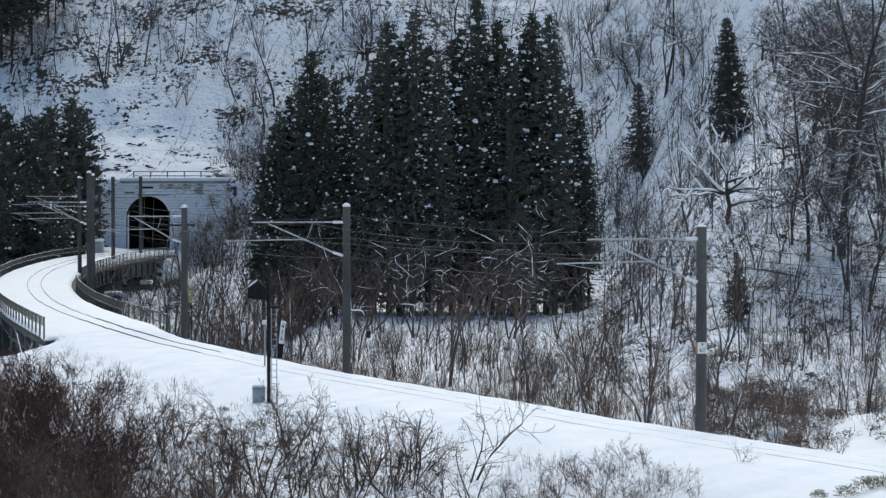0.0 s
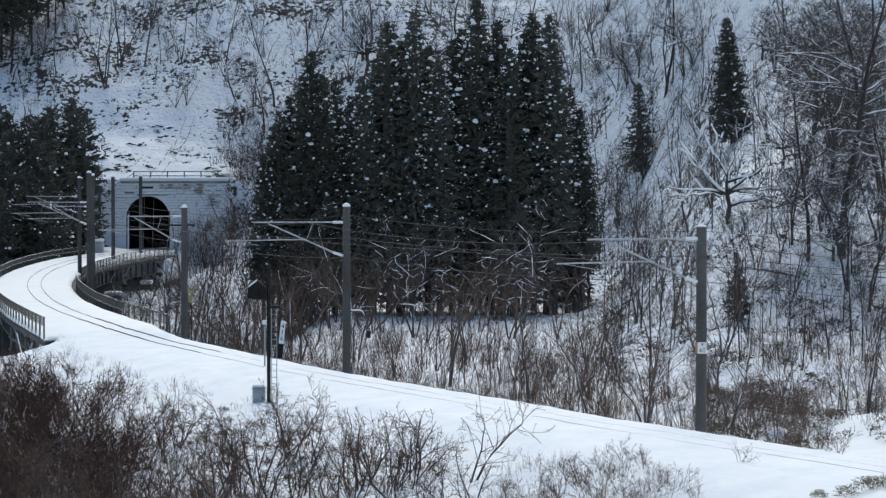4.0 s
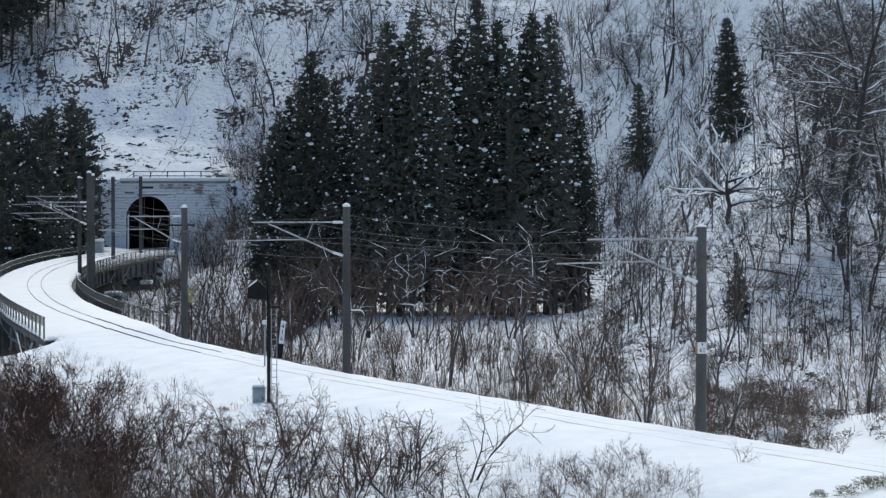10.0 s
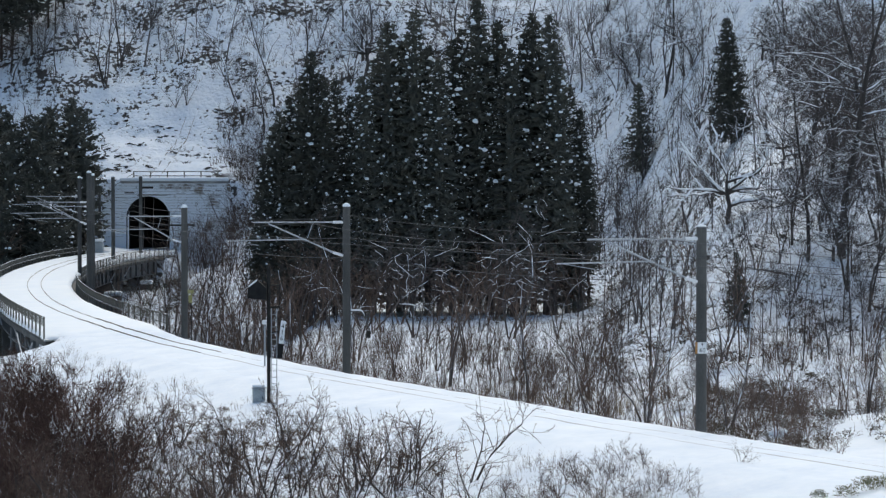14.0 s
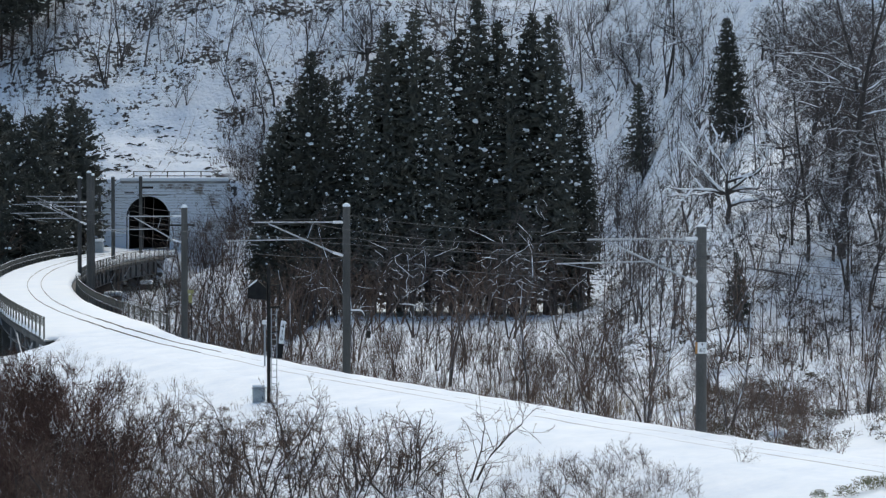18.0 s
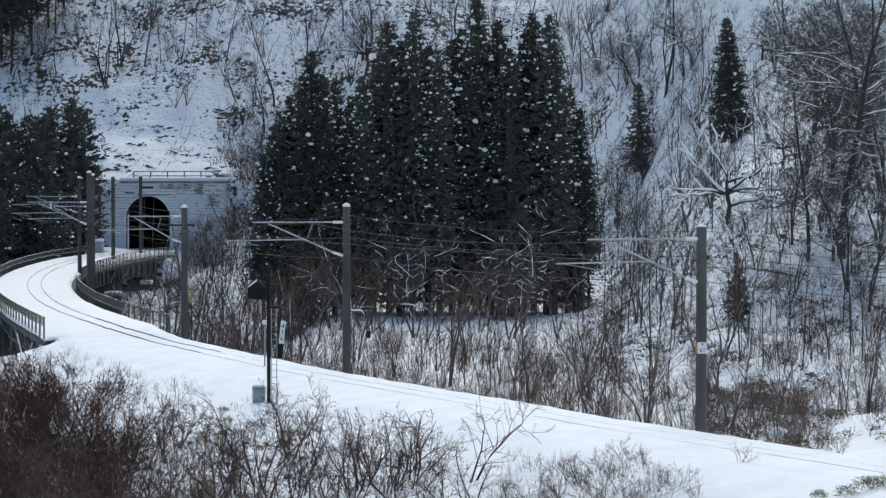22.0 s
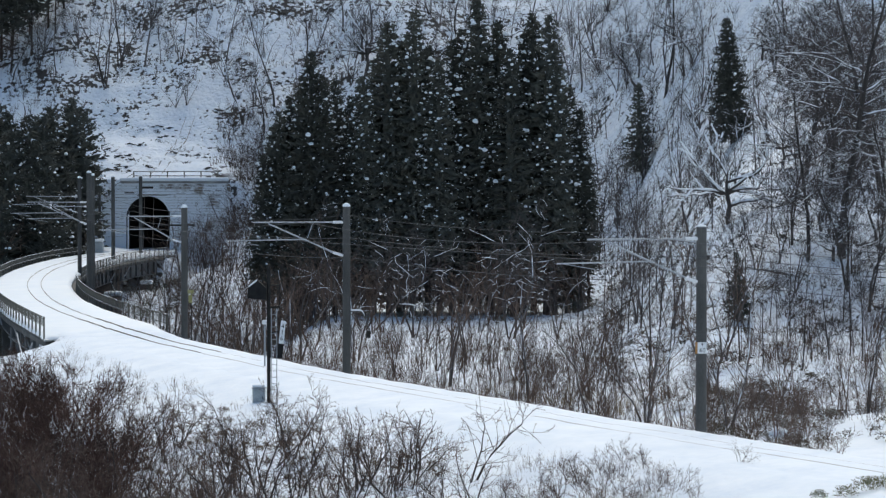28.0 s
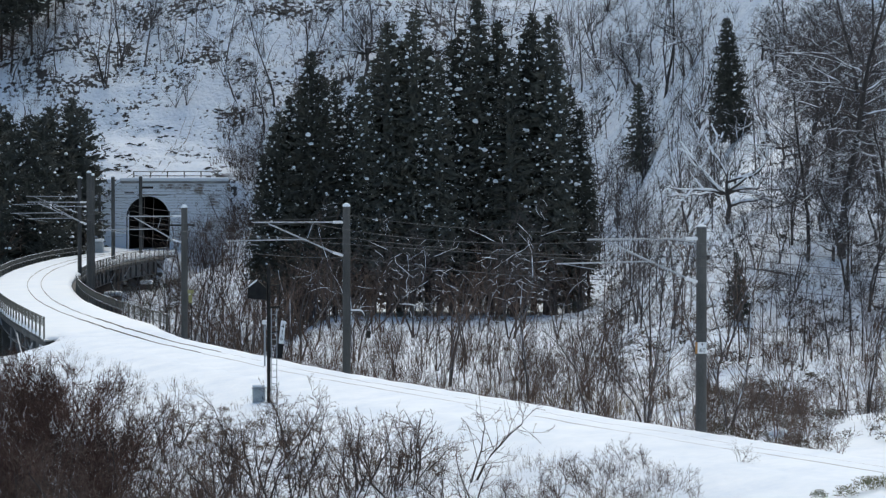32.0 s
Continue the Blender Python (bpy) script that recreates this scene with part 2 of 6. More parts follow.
def plain_ground(x, y):
    """Height of the land without its small relief."""
    yy = min(max(y, 20), 330)
    t = line_dir(yy)
    d = (x - line_x(yy)) * t.y
    gully = smooth(152, 172, y + 0.35 * max(0, -x - 20)) * smooth(-8, -17, x) * (1 - smooth(-36, -33, x) * smooth(270, 290, y) * smooth(311, 303, y))
    floor = -3.0 - 3.6 * gully
    land = floor + hill_rise(x, y)
    corner = smooth(-4.2, -5.6, d)
    bank_end = smooth(168, 163.5, y) if d > 0 else smooth(164, 160, y) * (1 - corner) + smooth(159, 153.5, y) * corner
    if d >= 0:
        edge = 1.7 + 0.6 * smooth(146, 160, y)
        bank = -0.02 - 0.7 * max(0.0, d - edge) - 0.05 * max(0.0, d - edge + 0.8)
    else:
        bank = -0.02 - 0.03 * max(0.0, -d - 1.2) - 0.2 * max(0.0, -d - 3.2)
    bank -= 0.12 * (smooth(3.4, 2.6, d) if d > 0 else smooth(2.6, 1.6, -d))
    bank = bank * bank_end + -9.0 * (1 - bank_end)
    if y > 300:
        bank = max(bank, -0.05 - 0.9 * max(0.0, abs(d) - 4.0))
    z = max(land, bank)
    # the tunnel's forecourt is cut out of the hill
    if -38.2 < x < -23.6 and y < PORTAL_Y + 0.6:
        z = max(bank, min(z, -3.6 + 1.6 * smooth(-29, -25, x)))
    elif -44 < x < -18 and y < PORTAL_Y + 40:
        k = smooth(-44, -39, x) * smooth(-18, -23, x)
        z = z + k * (max(z, 7.4 + 0.35 * (y - PORTAL_Y - 0.6)) - z) if y > PORTAL_Y + 0.6 else z
    # the viewer's own slope
    z = max(z, 7.4 - 0.16 * max(0, y) - 0.0012 * max(0, y) ** 2 - 0.02 * abs(x)) if y > -60 else 7.4
    return z


def ground(x, y):
    z = plain_ground(x, y)
    rise = min(1.0, hill_rise(x, y) / 3.0)
    yy = min(max(y, 20), 330)
    off = abs((x - line_x(yy)) * line_dir(yy).y)
    calm = 0.06 + 0.94 * smooth(3.0, 7.0, off)
    n = noise.noise(Vector((x * 0.12, y * 0.1, 1.0))) * 0.9 * rise
    n += noise.noise(Vector((x * 0.45, y * 0.3, 4.0))) * (0.2 + 0.26 * rise) * calm
    n += noise.noise(Vector((x * 1.1, y * 0.7, 9.0))) * (0.03 + 0.16 * rise) * calm
    pillow = abs(noise.noise(Vector((x * 0.75, y * 0.5, 21.0))))
    knolls = smooth(7, 14, x) * smooth(104, 124, y) * (1 - rise)
    n += knolls * (0.4 + 1.1 * noise.noise(Vector((x * 0.16, y * 0.09, 13.0))))
    slide = smooth(-43, -40, x) * smooth(-23, -27, x) * smooth(313, 315, y) * smooth(340, 333, y)
    n += slide * 0.75 * abs(noise.noise(Vector((x * 0.22, y * 0.75, 31.0))))
    n += 0.16 * noise.noise(Vector((x * 0.8, y * 0.55, 51.0))) * smooth(106, 98, y) * smooth(5.5, 8.0, off)
    return z + n + (0.28 * pillow - 0.05) * rise * calm


# ---- the ground: one sheet to the horizon ----
def steps(spans):
    out = []
    for a, b, s in spans:
        out += list(np.arange(a, b, s))
    return out + [spans[-1][1]]


def build_ground():
    xs = steps([(-2600, -400, 440), (-400, -80, 40), (-80, -52, 4), (-52, 46, 0.75), (46, 62, 4), (62, 400, 40), (400, 2600, 440)])
    ys = steps([(-2600, -400, 440), (-400, -40, 40), (-40, 70, 5), (70, 308, 0.8), (308, 315.2, 0.4), (315.2, 372, 0.9), (372, 432, 1.5), (432, 480, 12), (480, 900, 70), (900, 3000, 420)])
    verts = [(x, y, ground(x, y)) for y in ys for x in xs]
    w = len(xs)
    faces = []
    for j in range(len(ys) - 1):
        for i in range(w - 1):
            mx, my = (xs[i] + xs[i + 1]) / 2, (ys[j] + ys[j + 1]) / 2
            if abs(mx - TUNNEL_X) < 2.45 and PORTAL_Y - 0.1 < my < PORTAL_Y + 1.3:
                continue
            k = j * w + i
            faces.append((k, k + 1, k + w + 1, k + w))
    me = mesh_from("ground", verts, faces)
    scrub = me.attributes.new("scrub", "FLOAT", "POINT")
    for i, (x, y, z) in enumerate(verts):
        slide = smooth(-43, -39.5, x) * smooth(-24, -27, x) * smooth(338, 331, y)
        scrub.data[i].value = (1 - 0.7 * slide) * (1 - 0.85 * smooth(2, 14, x + 5 * noise.noise(Vector((x * 0.09, y * 0.09, 3.0)))))
    m = material("hill_snow", [(0.75, 0.81, 0.89), (0.86, 0.9, 0.945)], 0.5, 0.7, bump=0.02, fine=3)
    n, l = m.node_tree.nodes, m.node_tree.links
    b = n["Principled BSDF"]
    old = b.inputs["Base Color"].links[0].from_socket
    geo, sep, tex, tex2, vor, add1, add2, ramp, both, mix, gate = (n.new("ShaderNode" + k) for k in (
        "NewGeometry", "SeparateXYZ", "TexNoise", "TexNoise", "TexVoronoi", "Math", "Math", "ValToRGB", "Math", "MixRGB", "MapRange"))
    l.new(geo.outputs["Normal"], sep.inputs[0])
    for t, s in ((tex, 2.4), (tex2, 0.14), (vor, 1.5)):
        l.new(geo.outputs["Position"], t.inputs["Vector"])
        t.inputs["Scale"].default_value = s
    tex.inputs["Detail"].default_value, tex2.inputs["Detail"].default_value = 4, 3
    # gaps between the snow hummocks, thicker in some stretches, with ragged rims
    add1.operation = add2.operation = "MULTIPLY_ADD"
    l.new(tex.outputs[0], add1.inputs[0])
    add1.inputs[1].default_value = 1.15
    calm = n.new("ShaderNodeMath")
    calm.operation, calm.inputs[1].default_value = "MULTIPLY", 0.55
    l.new(vor.outputs["Distance"], calm.inputs[0])
    l.new(calm.outputs[0], add1.inputs[2])
    l.new(tex2.outputs[0], add2.inputs[0])
    add2.inputs[1].default_value = 1.3
    l.new(add1.outputs[0], add2.inputs[2])
    half = n.new("ShaderNodeMath")
    half.operation, half.inputs[1].default_value = "MULTIPLY", 0.5
    l.new(add2.outputs[0], half.inputs[0])
    much, amount = n.new("ShaderNodeMath"), n.new("ShaderNodeAttribute")
    amount.attribute_name = "scrub"
    much.operation, much.inputs[1].default_value = "MULTIPLY_ADD", 0.08
    l.new(amount.outputs["Fac"], much.inputs[0])
    l.new(half.outputs[0], much.inputs[2])
    l.new(much.outputs[0], ramp.inputs[0])
    e = ramp.color_ramp.elements
    e[0].position, e[1].position = 0.882, 0.906
    e[0].color, e[1].color = (0, 0, 0, 1), (1, 1, 1, 1)
    l.new(sep.outputs["Z"], gate.inputs[0])
    gate.inputs[1].default_value, gate.inputs[2].default_value = 0.97, 0.86
    both.operation = "MULTIPLY"
    l.new(ramp.outputs[0], both.inputs[0])
    l.new(gate.outputs[0], both.inputs[1])
    l.new(both.outputs[0], mix.inputs[0])
    l.new(old, mix.inputs[1])
    mix.inputs[2].default_value = (0.055, 0.052, 0.053, 1)
    l.new(mix.outputs[0], b.inputs["Base Color"])
    hump, hb = n.new("ShaderNodeMath"), n.new("ShaderNodeBump")
    hump.operation = "MULTIPLY"
    l.new(add1.outputs[0], hump.inputs[0])
    l.new(gate.outputs[0], hump.inputs[1])
    hb.invert = True
    hb.inputs["Strength"].default_value, hb.inputs["Distance"].default_value = 0.7, 0.25
    l.new(hump.outputs[0], hb.inputs["Height"])
    l.new(b.inputs["Normal"].links[0].from_socket, hb.inputs["Normal"])
    l.new(hb.outputs[0], b.inputs["Normal"])
    ob = link("ground", me, m, smooth=True)
    tagged(ob, "snow-covered valley floor, railway bank and steep hillside", "ground", kind="structure")


build_ground()

river = link("water", mesh_from("water", [(-300, 176, -6.35), (-14, 176, -6.35), (-14, 284, -6.35), (-300, 284, -6.35)], [(0, 1, 2, 3)]), WATER)
tagged(river, "dark river water running under the railway bridge", "river", kind="structure")


# ---- tunnel ----
def arch_profile(r, spring, z0, n=18):
    pts = [(-r, z0), (-r, spring * 0.5)]
    pts += [(-r * math.cos(math.pi * k / n), spring + r * math.sin(math.pi * k / n)) for k in range(n + 1)]
    return pts + [(r, spring * 0.5), (r, z0)]


def build_tunnel():
    portal = thing("tunnel_portal", "old brick tunnel portal plastered with blown snow", "tunnel", pose(TUNNEL_X, PORTAL_Y, 0), kind="structure")
    R, S = 2.4, 3.5
    left, right, top, thick = -5.4, 8.7, 7.35, 1.0
    v, f = [], []
    cols = sorted(set([left, -R, R, right] + [R * math.cos(math.pi * k / 20) for k in range(21)]))
    for x in cols:
        hole = S + math.sqrt(max(0, R * R - x * x)) if abs(x) < R + 1e-6 else None
        crown = top if x > -3.1 else top - 0.7 * (-3.1 - x)
        for y in (0, thick):
            v += [(x, y, hole if hole is not None else -7.5), (x, y, crown), (x, y, -7.5 if hole is None else hole)]
    for i in range(len(cols) - 1):
        a, b = i * 6, i * 6 + 6
        f.append((a, b, b + 1, a + 1))
        f.append((a + 3, a + 4, b + 4, b + 3))
        f.append((a + 1, b + 1, b + 4, a + 4))
    # jambs down to the ground
    wall = mesh_from("portal_wall", v, f)
    part("wall", wall, MORTAR, portal)
    for x0, x1 in ((left, -R), (R, right)):
        bm = bmesh.new()
        box(bm, x0, x1, 0.002, thick - 0.002, -7.6, S)
        part("jamb", bm, MORTAR, portal)
    s = Soup()
    prof = [p for p in arch_profile(R - 0.015, S, -0.4)]
    for y in (-0.02, 90):
        for x, z in prof:
            s.v.append((x + (0.09 * y if y > 1 else 0), y, z))
    k = len(prof)
    for i in range(k - 1):
        s.f.append((i, i + k, i + k + 1, i + 1))
    s.f.append((0, k - 1, 2 * k - 1, k))
    s.f.append(tuple(range(k, 2 * k)))
    part("lining", s.mesh("lining"), TUNNEL_DARK, portal, "tunnel lining coloured near black for the unlit bore")
    bm = bmesh.new()
    box(bm, -3.0, right + 0.15, -0.25, thick, top - 0.02, top + 0.22, 0.04)
    part("coping", bm, PLASTER, portal)
    bm = bmesh.new()
    box(bm, -3.1, right + 0.2, -0.32, thick, top + 0.2, top + 0.62, 0.18)
    part("snow_cap", bm, SNOW_CAP, portal, "thick rounded snow on the coping")
    bm = bmesh.new()
    box(bm, 8.75, 9.1, -0.3, 0.9, -7, top - 0.4, 0.03)
    part("edge_pilaster", bm, MASONRY, portal)
    # dark ledges that the snow has slipped from
    for x0, x1, z, h in ((-1.8, 0.6, 6.75, 0.22), (-2.6, -1.5, 6.2, 0.14), (-1.2, 2.6, 5.98, 0.09), (2.9, 7.6, 7.0, 0.07), (4.6, 8.2, 6.5, 0.06), (3.2, 6.6, 6.2, 0.05)):
        bm = bmesh.new()
        box(bm, x0, x1, -0.07, 0.1, z, z + h, 0.01)
        part("ledge", bm, ROCK, portal)
    bm = bmesh.new()
    box(bm, -R, R, 0.0, 6.0, -0.5, 0.02)
    part("snow_floor", bm, SNOW_CAP, portal)


build_tunnel()


def rail_fence(name, label, pts, height, posts_every, pickets=0.0, group="", bars=(1.0, 0.5), r=0.035):
    """A post-and-rail fence along a line of ground points."""
    cum = [0.0]
    for a, b in zip(pts, pts[1:]):
        cum.append(cum[-1] + (Vector(b) - Vector(a)).length)

    def at(s):
        i = max(j for j in range(len(cum) - 1) if cum[j] <= s + 1e-9)
        return Vector(pts[i]).lerp(Vector(pts[i + 1]), (s - cum[i]) / (cum[i + 1] - cum[i]))
    fence = thing(name, label, "fence", pose(*pts[0]), group)
    o = Vector(pts[0])
    n = max(1, round(cum[-1] / posts_every))
    for k in range(n + 1):
        p = at(cum[-1] * k / n) - o
        bm = bmesh.new()
        box(bm, -r * 1.25, r * 1.25, -r * 1.25, r * 1.25, -0.35, height + 0.02, 0.006)
        ob = part("post", bm, FENCE, fence)
        ob.location = p
    for bar in bars:
        s = Soup()
        line = [at(cum[-1] * k / (4 * n)) - o + Vector((0, 0, height * bar)) for k in range(4 * n + 1)]
        s.tube(line, [r] * len(line), 5, True)
        part("rail", s.mesh("rail"), FENCE, fence)
    if pickets:
        m = int(cum[-1] / pickets)
        s = Soup()
        s.tube([(0, 0, height * bars[-1]), (0, 0, height)], [r * 0.55] * 2, 4)
        me = s.mesh("picket", FENCE)
        for k in range(m):
            ob = part("picket", me, None, fence)
            ob.location = at(cum[-1] * (k + 0.5) / m) - o
    return fence


# fence on top of the portal, and the one climbing beside it
rail_fence("portal_railing", "rusty dark railing above the tunnel mouth, snow on its rail", [(TUNNEL_X - 1.6, 312.5, 7.55), (TUNNEL_X + 7.7, 312.5, 7.55)], 1.1, 1.7, bars=(0.55, 0.97), r=0.05)
rail_fence("portal_railing", "thin dark railing climbing the snowy slope beside the portal", [(TUNNEL_X - 5.6, 312.2, 5.1), (TUNNEL_X - 1.6, 312.5, 7.7)], 0.75, 2.2, bars=(1.0, 0.5))

s = Soup()
s.tube([(-1.7 + 9.3 * k / 16, 0.5, 8.67 + 0.012 * (k % 3)) for k in range(17)], [0.03, 0.06, 0.07, 0.05, 0.065, 0.075, 0.06, 0.05, 0.07, 0.06, 0.075, 0.05, 0.06, 0.07, 0.06, 0.05, 0.03], 6, True)
part("snow_line", s.mesh("snow_line"), SNOW_CAP, bpy.data.objects["portal_railing"], "snow along the top rail").location = (1.6, -0.5, -7.55)


# ---- bridge ----
def edge_right(y):
    return spline([(160, 3.0), (200, 3.1), (235, 3.3), (262, 3.9), (290, 4.4), (306, 4.4)], y)


def edge_left(y):
    return spline([(156, -4.7), (170, -4.05), (185, -3.55), (205, -3.25), (306, -3.2)], y)


def build_bridge():
    bridge = thing("railway_bridge", "curved steel girder railway bridge with a snow-covered deck", "bridge", kind="structure")
    ys = list(np.arange(157, 309.1, 2.0))
    for nm, mat, z0, z1, dl, dr in (("deck", SHADED_CONCRETE, -0.75, -0.32, 0.0, 0.0), ("deck_snow", SNOW, -0.318, 0.02, 0.06, -0.3)):
        s = Soup()
        for y in ys:
            L, Rr = edge_left(y) - dl, edge_right(y) + dr
            prof = [(L, z0), (L - 0.02, z0 + 0.6 * (z1 - z0)), (L + 0.35, z1), (-1, z1 + 0.01), (1, z1 + 0.01), (Rr - 0.35, z1 + (0.1 if mat is SNOW else 0)), (Rr + 0.02, z0 + 0.6 * (z1 - z0)), (Rr, z0)]
            for d, z in prof:
                q = beside(y, d, z - (0.3 * smooth(162, 157, y) if mat is SNOW and z > z0 else 0))
                s.v.append((q.x, q.y, q.z + (noise.noise(Vector((q.x * 0.5, q.y * 0.4, 3))) * 0.05 if mat is SNOW and z > z0 else 0)))
        k = 8
        for i in range(len(ys) - 1):
            for j in range(k):
                j2 = (j + 1) % k
                s.f.append((i * k + j, i * k + j2, (i + 1) * k + j2, (i + 1) * k + j))
        s.f += [tuple(reversed(range(k))), tuple((len(ys) - 1) * k + j for j in range(k))]
        part(nm, s.mesh(nm), mat, bridge, smooth=(mat is SNOW))
    # plate girders span by span with stiffeners
    spans = [(158.5, 181), (181.4, 205), (205.4, 228), (228.4, 252), (252.4, 279), (279.4, 305)]
    for a, b in spans:
        for side in (-1, 1):
            d0 = -2.5 if side < 0 else edge_right((a + b) / 2) - 0.8
            s = Soup()
            prof = [(-0.18, -0.75), (0.18, -0.75), (0.18, -0.8), (0.02, -0.8), (0.02, -2.05), (0.2, -2.05), (0.2, -2.12), (-0.2, -2.12), (-0.2, -2.05), (-0.02, -2.05), (-0.02, -0.8), (-0.18, -0.8)]
            k = len(prof)
            yy = np.linspace(a, b, 9)
            for y in yy:
                for d, z in prof:
                    s.v.append(tuple(beside(y, d0 + d, z)))
            for i in range(8):
                for j in range(k):
                    j2 = (j + 1) % k
                    s.f.append((i * k + j, i * k + j2, (i + 1) * k + j2, (i + 1) * k + j))
            s.f += [tuple(reversed(range(k))), tuple(8 * k + j for j in range(k))]
            part("girder", s.mesh("girder"), GIRDER, bridge)
            for y in np.linspace(a + 0.4, b - 0.4, 9):
                bm = bmesh.new()
                q = beside(y, d0 + side * 0.1)
                t = line_dir(y)
                box(bm, -0.09, 0.09, -0.03, 0.03, -2.05, -0.8, m=Matrix.Translation(q) @ Matrix.Rotation(math.atan2(-t.x, t.y), 4, "Z"))
                part("stiffener", bm, GIRDER, bridge)
            for y0, y1 in ((a + 1, a + 4.5), (b - 4.5, b - 1)):
                s = Soup()
                s.tube([beside(y0, d0 + side * 0.22, -2.0), beside(y1, d0 + side * 0.5, -0.7)], [0.05, 0.05], 5, True)
                part("bracket", s.mesh("bracket"), STEEL, bridge)
    for y in (181.2, 205.2, 228.2, 252.2, 279.2):
        t = line_dir(y)
        rot = Matrix.Rotation(math.atan2(-t.x, t.y), 4, "Z")
        bm = bmesh.new()
        box(bm, -2.6, edge_right(y) - 0.4, -0.8, 0.8, -8.0, -2.5, 0.1, m=Matrix.Translation(beside(y, 0)) @ rot)
        pier = part("pier", bm, SHADED_CONCRETE, bridge)
        bm = bmesh.new()
        box(bm, -3.0, edge_right(y), -1.0, 1.0, -2.5, -2.14, 0.06, m=Matrix.Translation(beside(y, 0)) @ rot)
        part("pier_cap", bm, SHADED_CONCRETE, pier)
    t = line_dir(157)
    bm = bmesh.new()
    box(bm, -4.3, 3.1, -1.2, 1.4, -8, -0.76, 0.06, m=Matrix.Translation(beside(157.6, 0)) @ Matrix.Rotation(math.atan2(-t.x, t.y), 4, "Z"))
    part("abutment", bm, PLASTER, bridge)
    # slack cable hanging under the outer edge
    s = Soup()
    a, b = beside(167, -4.75, -0.55), beside(159, -5.1, -0.6)
    line = [a.lerp(b, k / 10) - Vector((0, 0, 1.1 * math.sin(math.pi * k / 10))) for k in range(11)]
    s.tube(line, [0.05] * 11, 5)
    part("cable", s.mesh("cable"), STEEL, bridge, "slack pale cable")
    # tiers of steel bracing under the outer walkway
    for y in (163, 167.5, 172, 177):
        s = Soup()
        s.tube([beside(y, edge_left(y), -0.8), beside(y, edge_left(y), -3.6)], [0.09, 0.09], 5, True)
        part("strut", s.mesh("strut"), GIRDER, bridge)
    for z in (-1.5, -2.3, -3.1):
        s = Soup()
        s.tube([beside(y, edge_left(y), z) for y in (161, 167, 173, 179)], [0.06] * 4, 5, True)
        part("tie_bar", s.mesh("tie_bar"), GIRDER, bridge)


build_bridge()


def fence_line(y0, y1, d, z, n=24):
    return [tuple(beside(y0 + (y1 - y0) * k / n, d(y0 + (y1 - y0) * k / n) if callable(d) else d, z)) for k in range(n + 1)]


rail_fence("bridge_fence", "weathered brown bridge fence with close pickets, outer side of the curve", fence_line(157.6, 238, lambda y: edge_left(y) - 0.05, -0.05), 0.95, 2.0, 0.42, "bridge fences")
rail_fence("bridge_fence", "weathered brown bridge fence along the far outer edge", fence_line(238.5, 303, lambda y: edge_left(y) - 0.05, -0.05), 0.85, 2.2, 0.55, "bridge fences")
rail_fence("bridge_fence", "low brown two-rail fence along the inner edge of the bridge", fence_line(161.5, 222, lambda y: edge_right(y) + 0.1, -0.2), 0.92, 2.2, 0.5, "bridge fences", bars=(1.0, 0.45))
rail_fence("bridge_fence", "pale railing with thin pickets above the bridge girder", fence_line(240, 302, lambda y: edge_right(y) + 0.12, -0.35), 0.95, 2.5, 0.42, "bridge fences", bars=(1.0, 0.55, 0.15), r=0.028)


# ---- the track: a smooth bed of snow, railheads just showing ----
def bed_height(y, d):
    q = beside(y, d)
    roll = 0.04 * noise.noise(Vector((q.x * 0.16, q.y * 0.16, 6.0))) + 0.03 * noise.noise(Vector((q.x * 0.6, q.y * 0.5, 8.0)))
    return 0.01 + roll + 0.05 * math.exp(-((d - 1.35) / 0.4) ** 2)


def build_bed():
    ys = np.arange(60, 164.1, 0.55)
    ds = (-4.2, -3.4, -2.6, -1.9, -1.2, -0.5, 0.0, 0.5, 0.9, 1.25, 1.5, 1.75, 2.05, 2.4, 2.9, 3.6)
    s = Soup()
    for y in ys:
        wob = 0.24 * noise.noise(Vector((y * 0.22, 5.0, 0))) + 0.17 * noise.noise(Vector((y * 0.9, 9.0, 0)))
        for d in ds:
            z = bed_height(y, d)
            lip = 1.5 + 0.6 * smooth(146, 160, y)
            if d > lip:
                z -= 0.9 * (d - lip) ** 1.2
            if d < -1.0:
                q = beside(y, d)
                k = smooth(1.0, 3.6, -d)
                z = z * (1 - k) + (ground(q.x, q.y) - 0.07) * k
            z -= 0.35 * smooth(160, 163.5, y)
            s.v.append(tuple(beside(y, d + (wob if d > 1.2 else 0), z)))
    k = len(ds)
    for i in range(len(ys) - 1):
        for j in range(k - 1):
            s.f.append((i * k + j, i * k + j + 1, (i + 1) * k + j + 1, (i + 1) * k + j))
    tagged(part("track_bed", s.mesh("track_bed"), bpy.data.materials["hill_snow"], smooth=True), "smooth deep snow over the single railway track", "track", kind="structure")


build_bed()


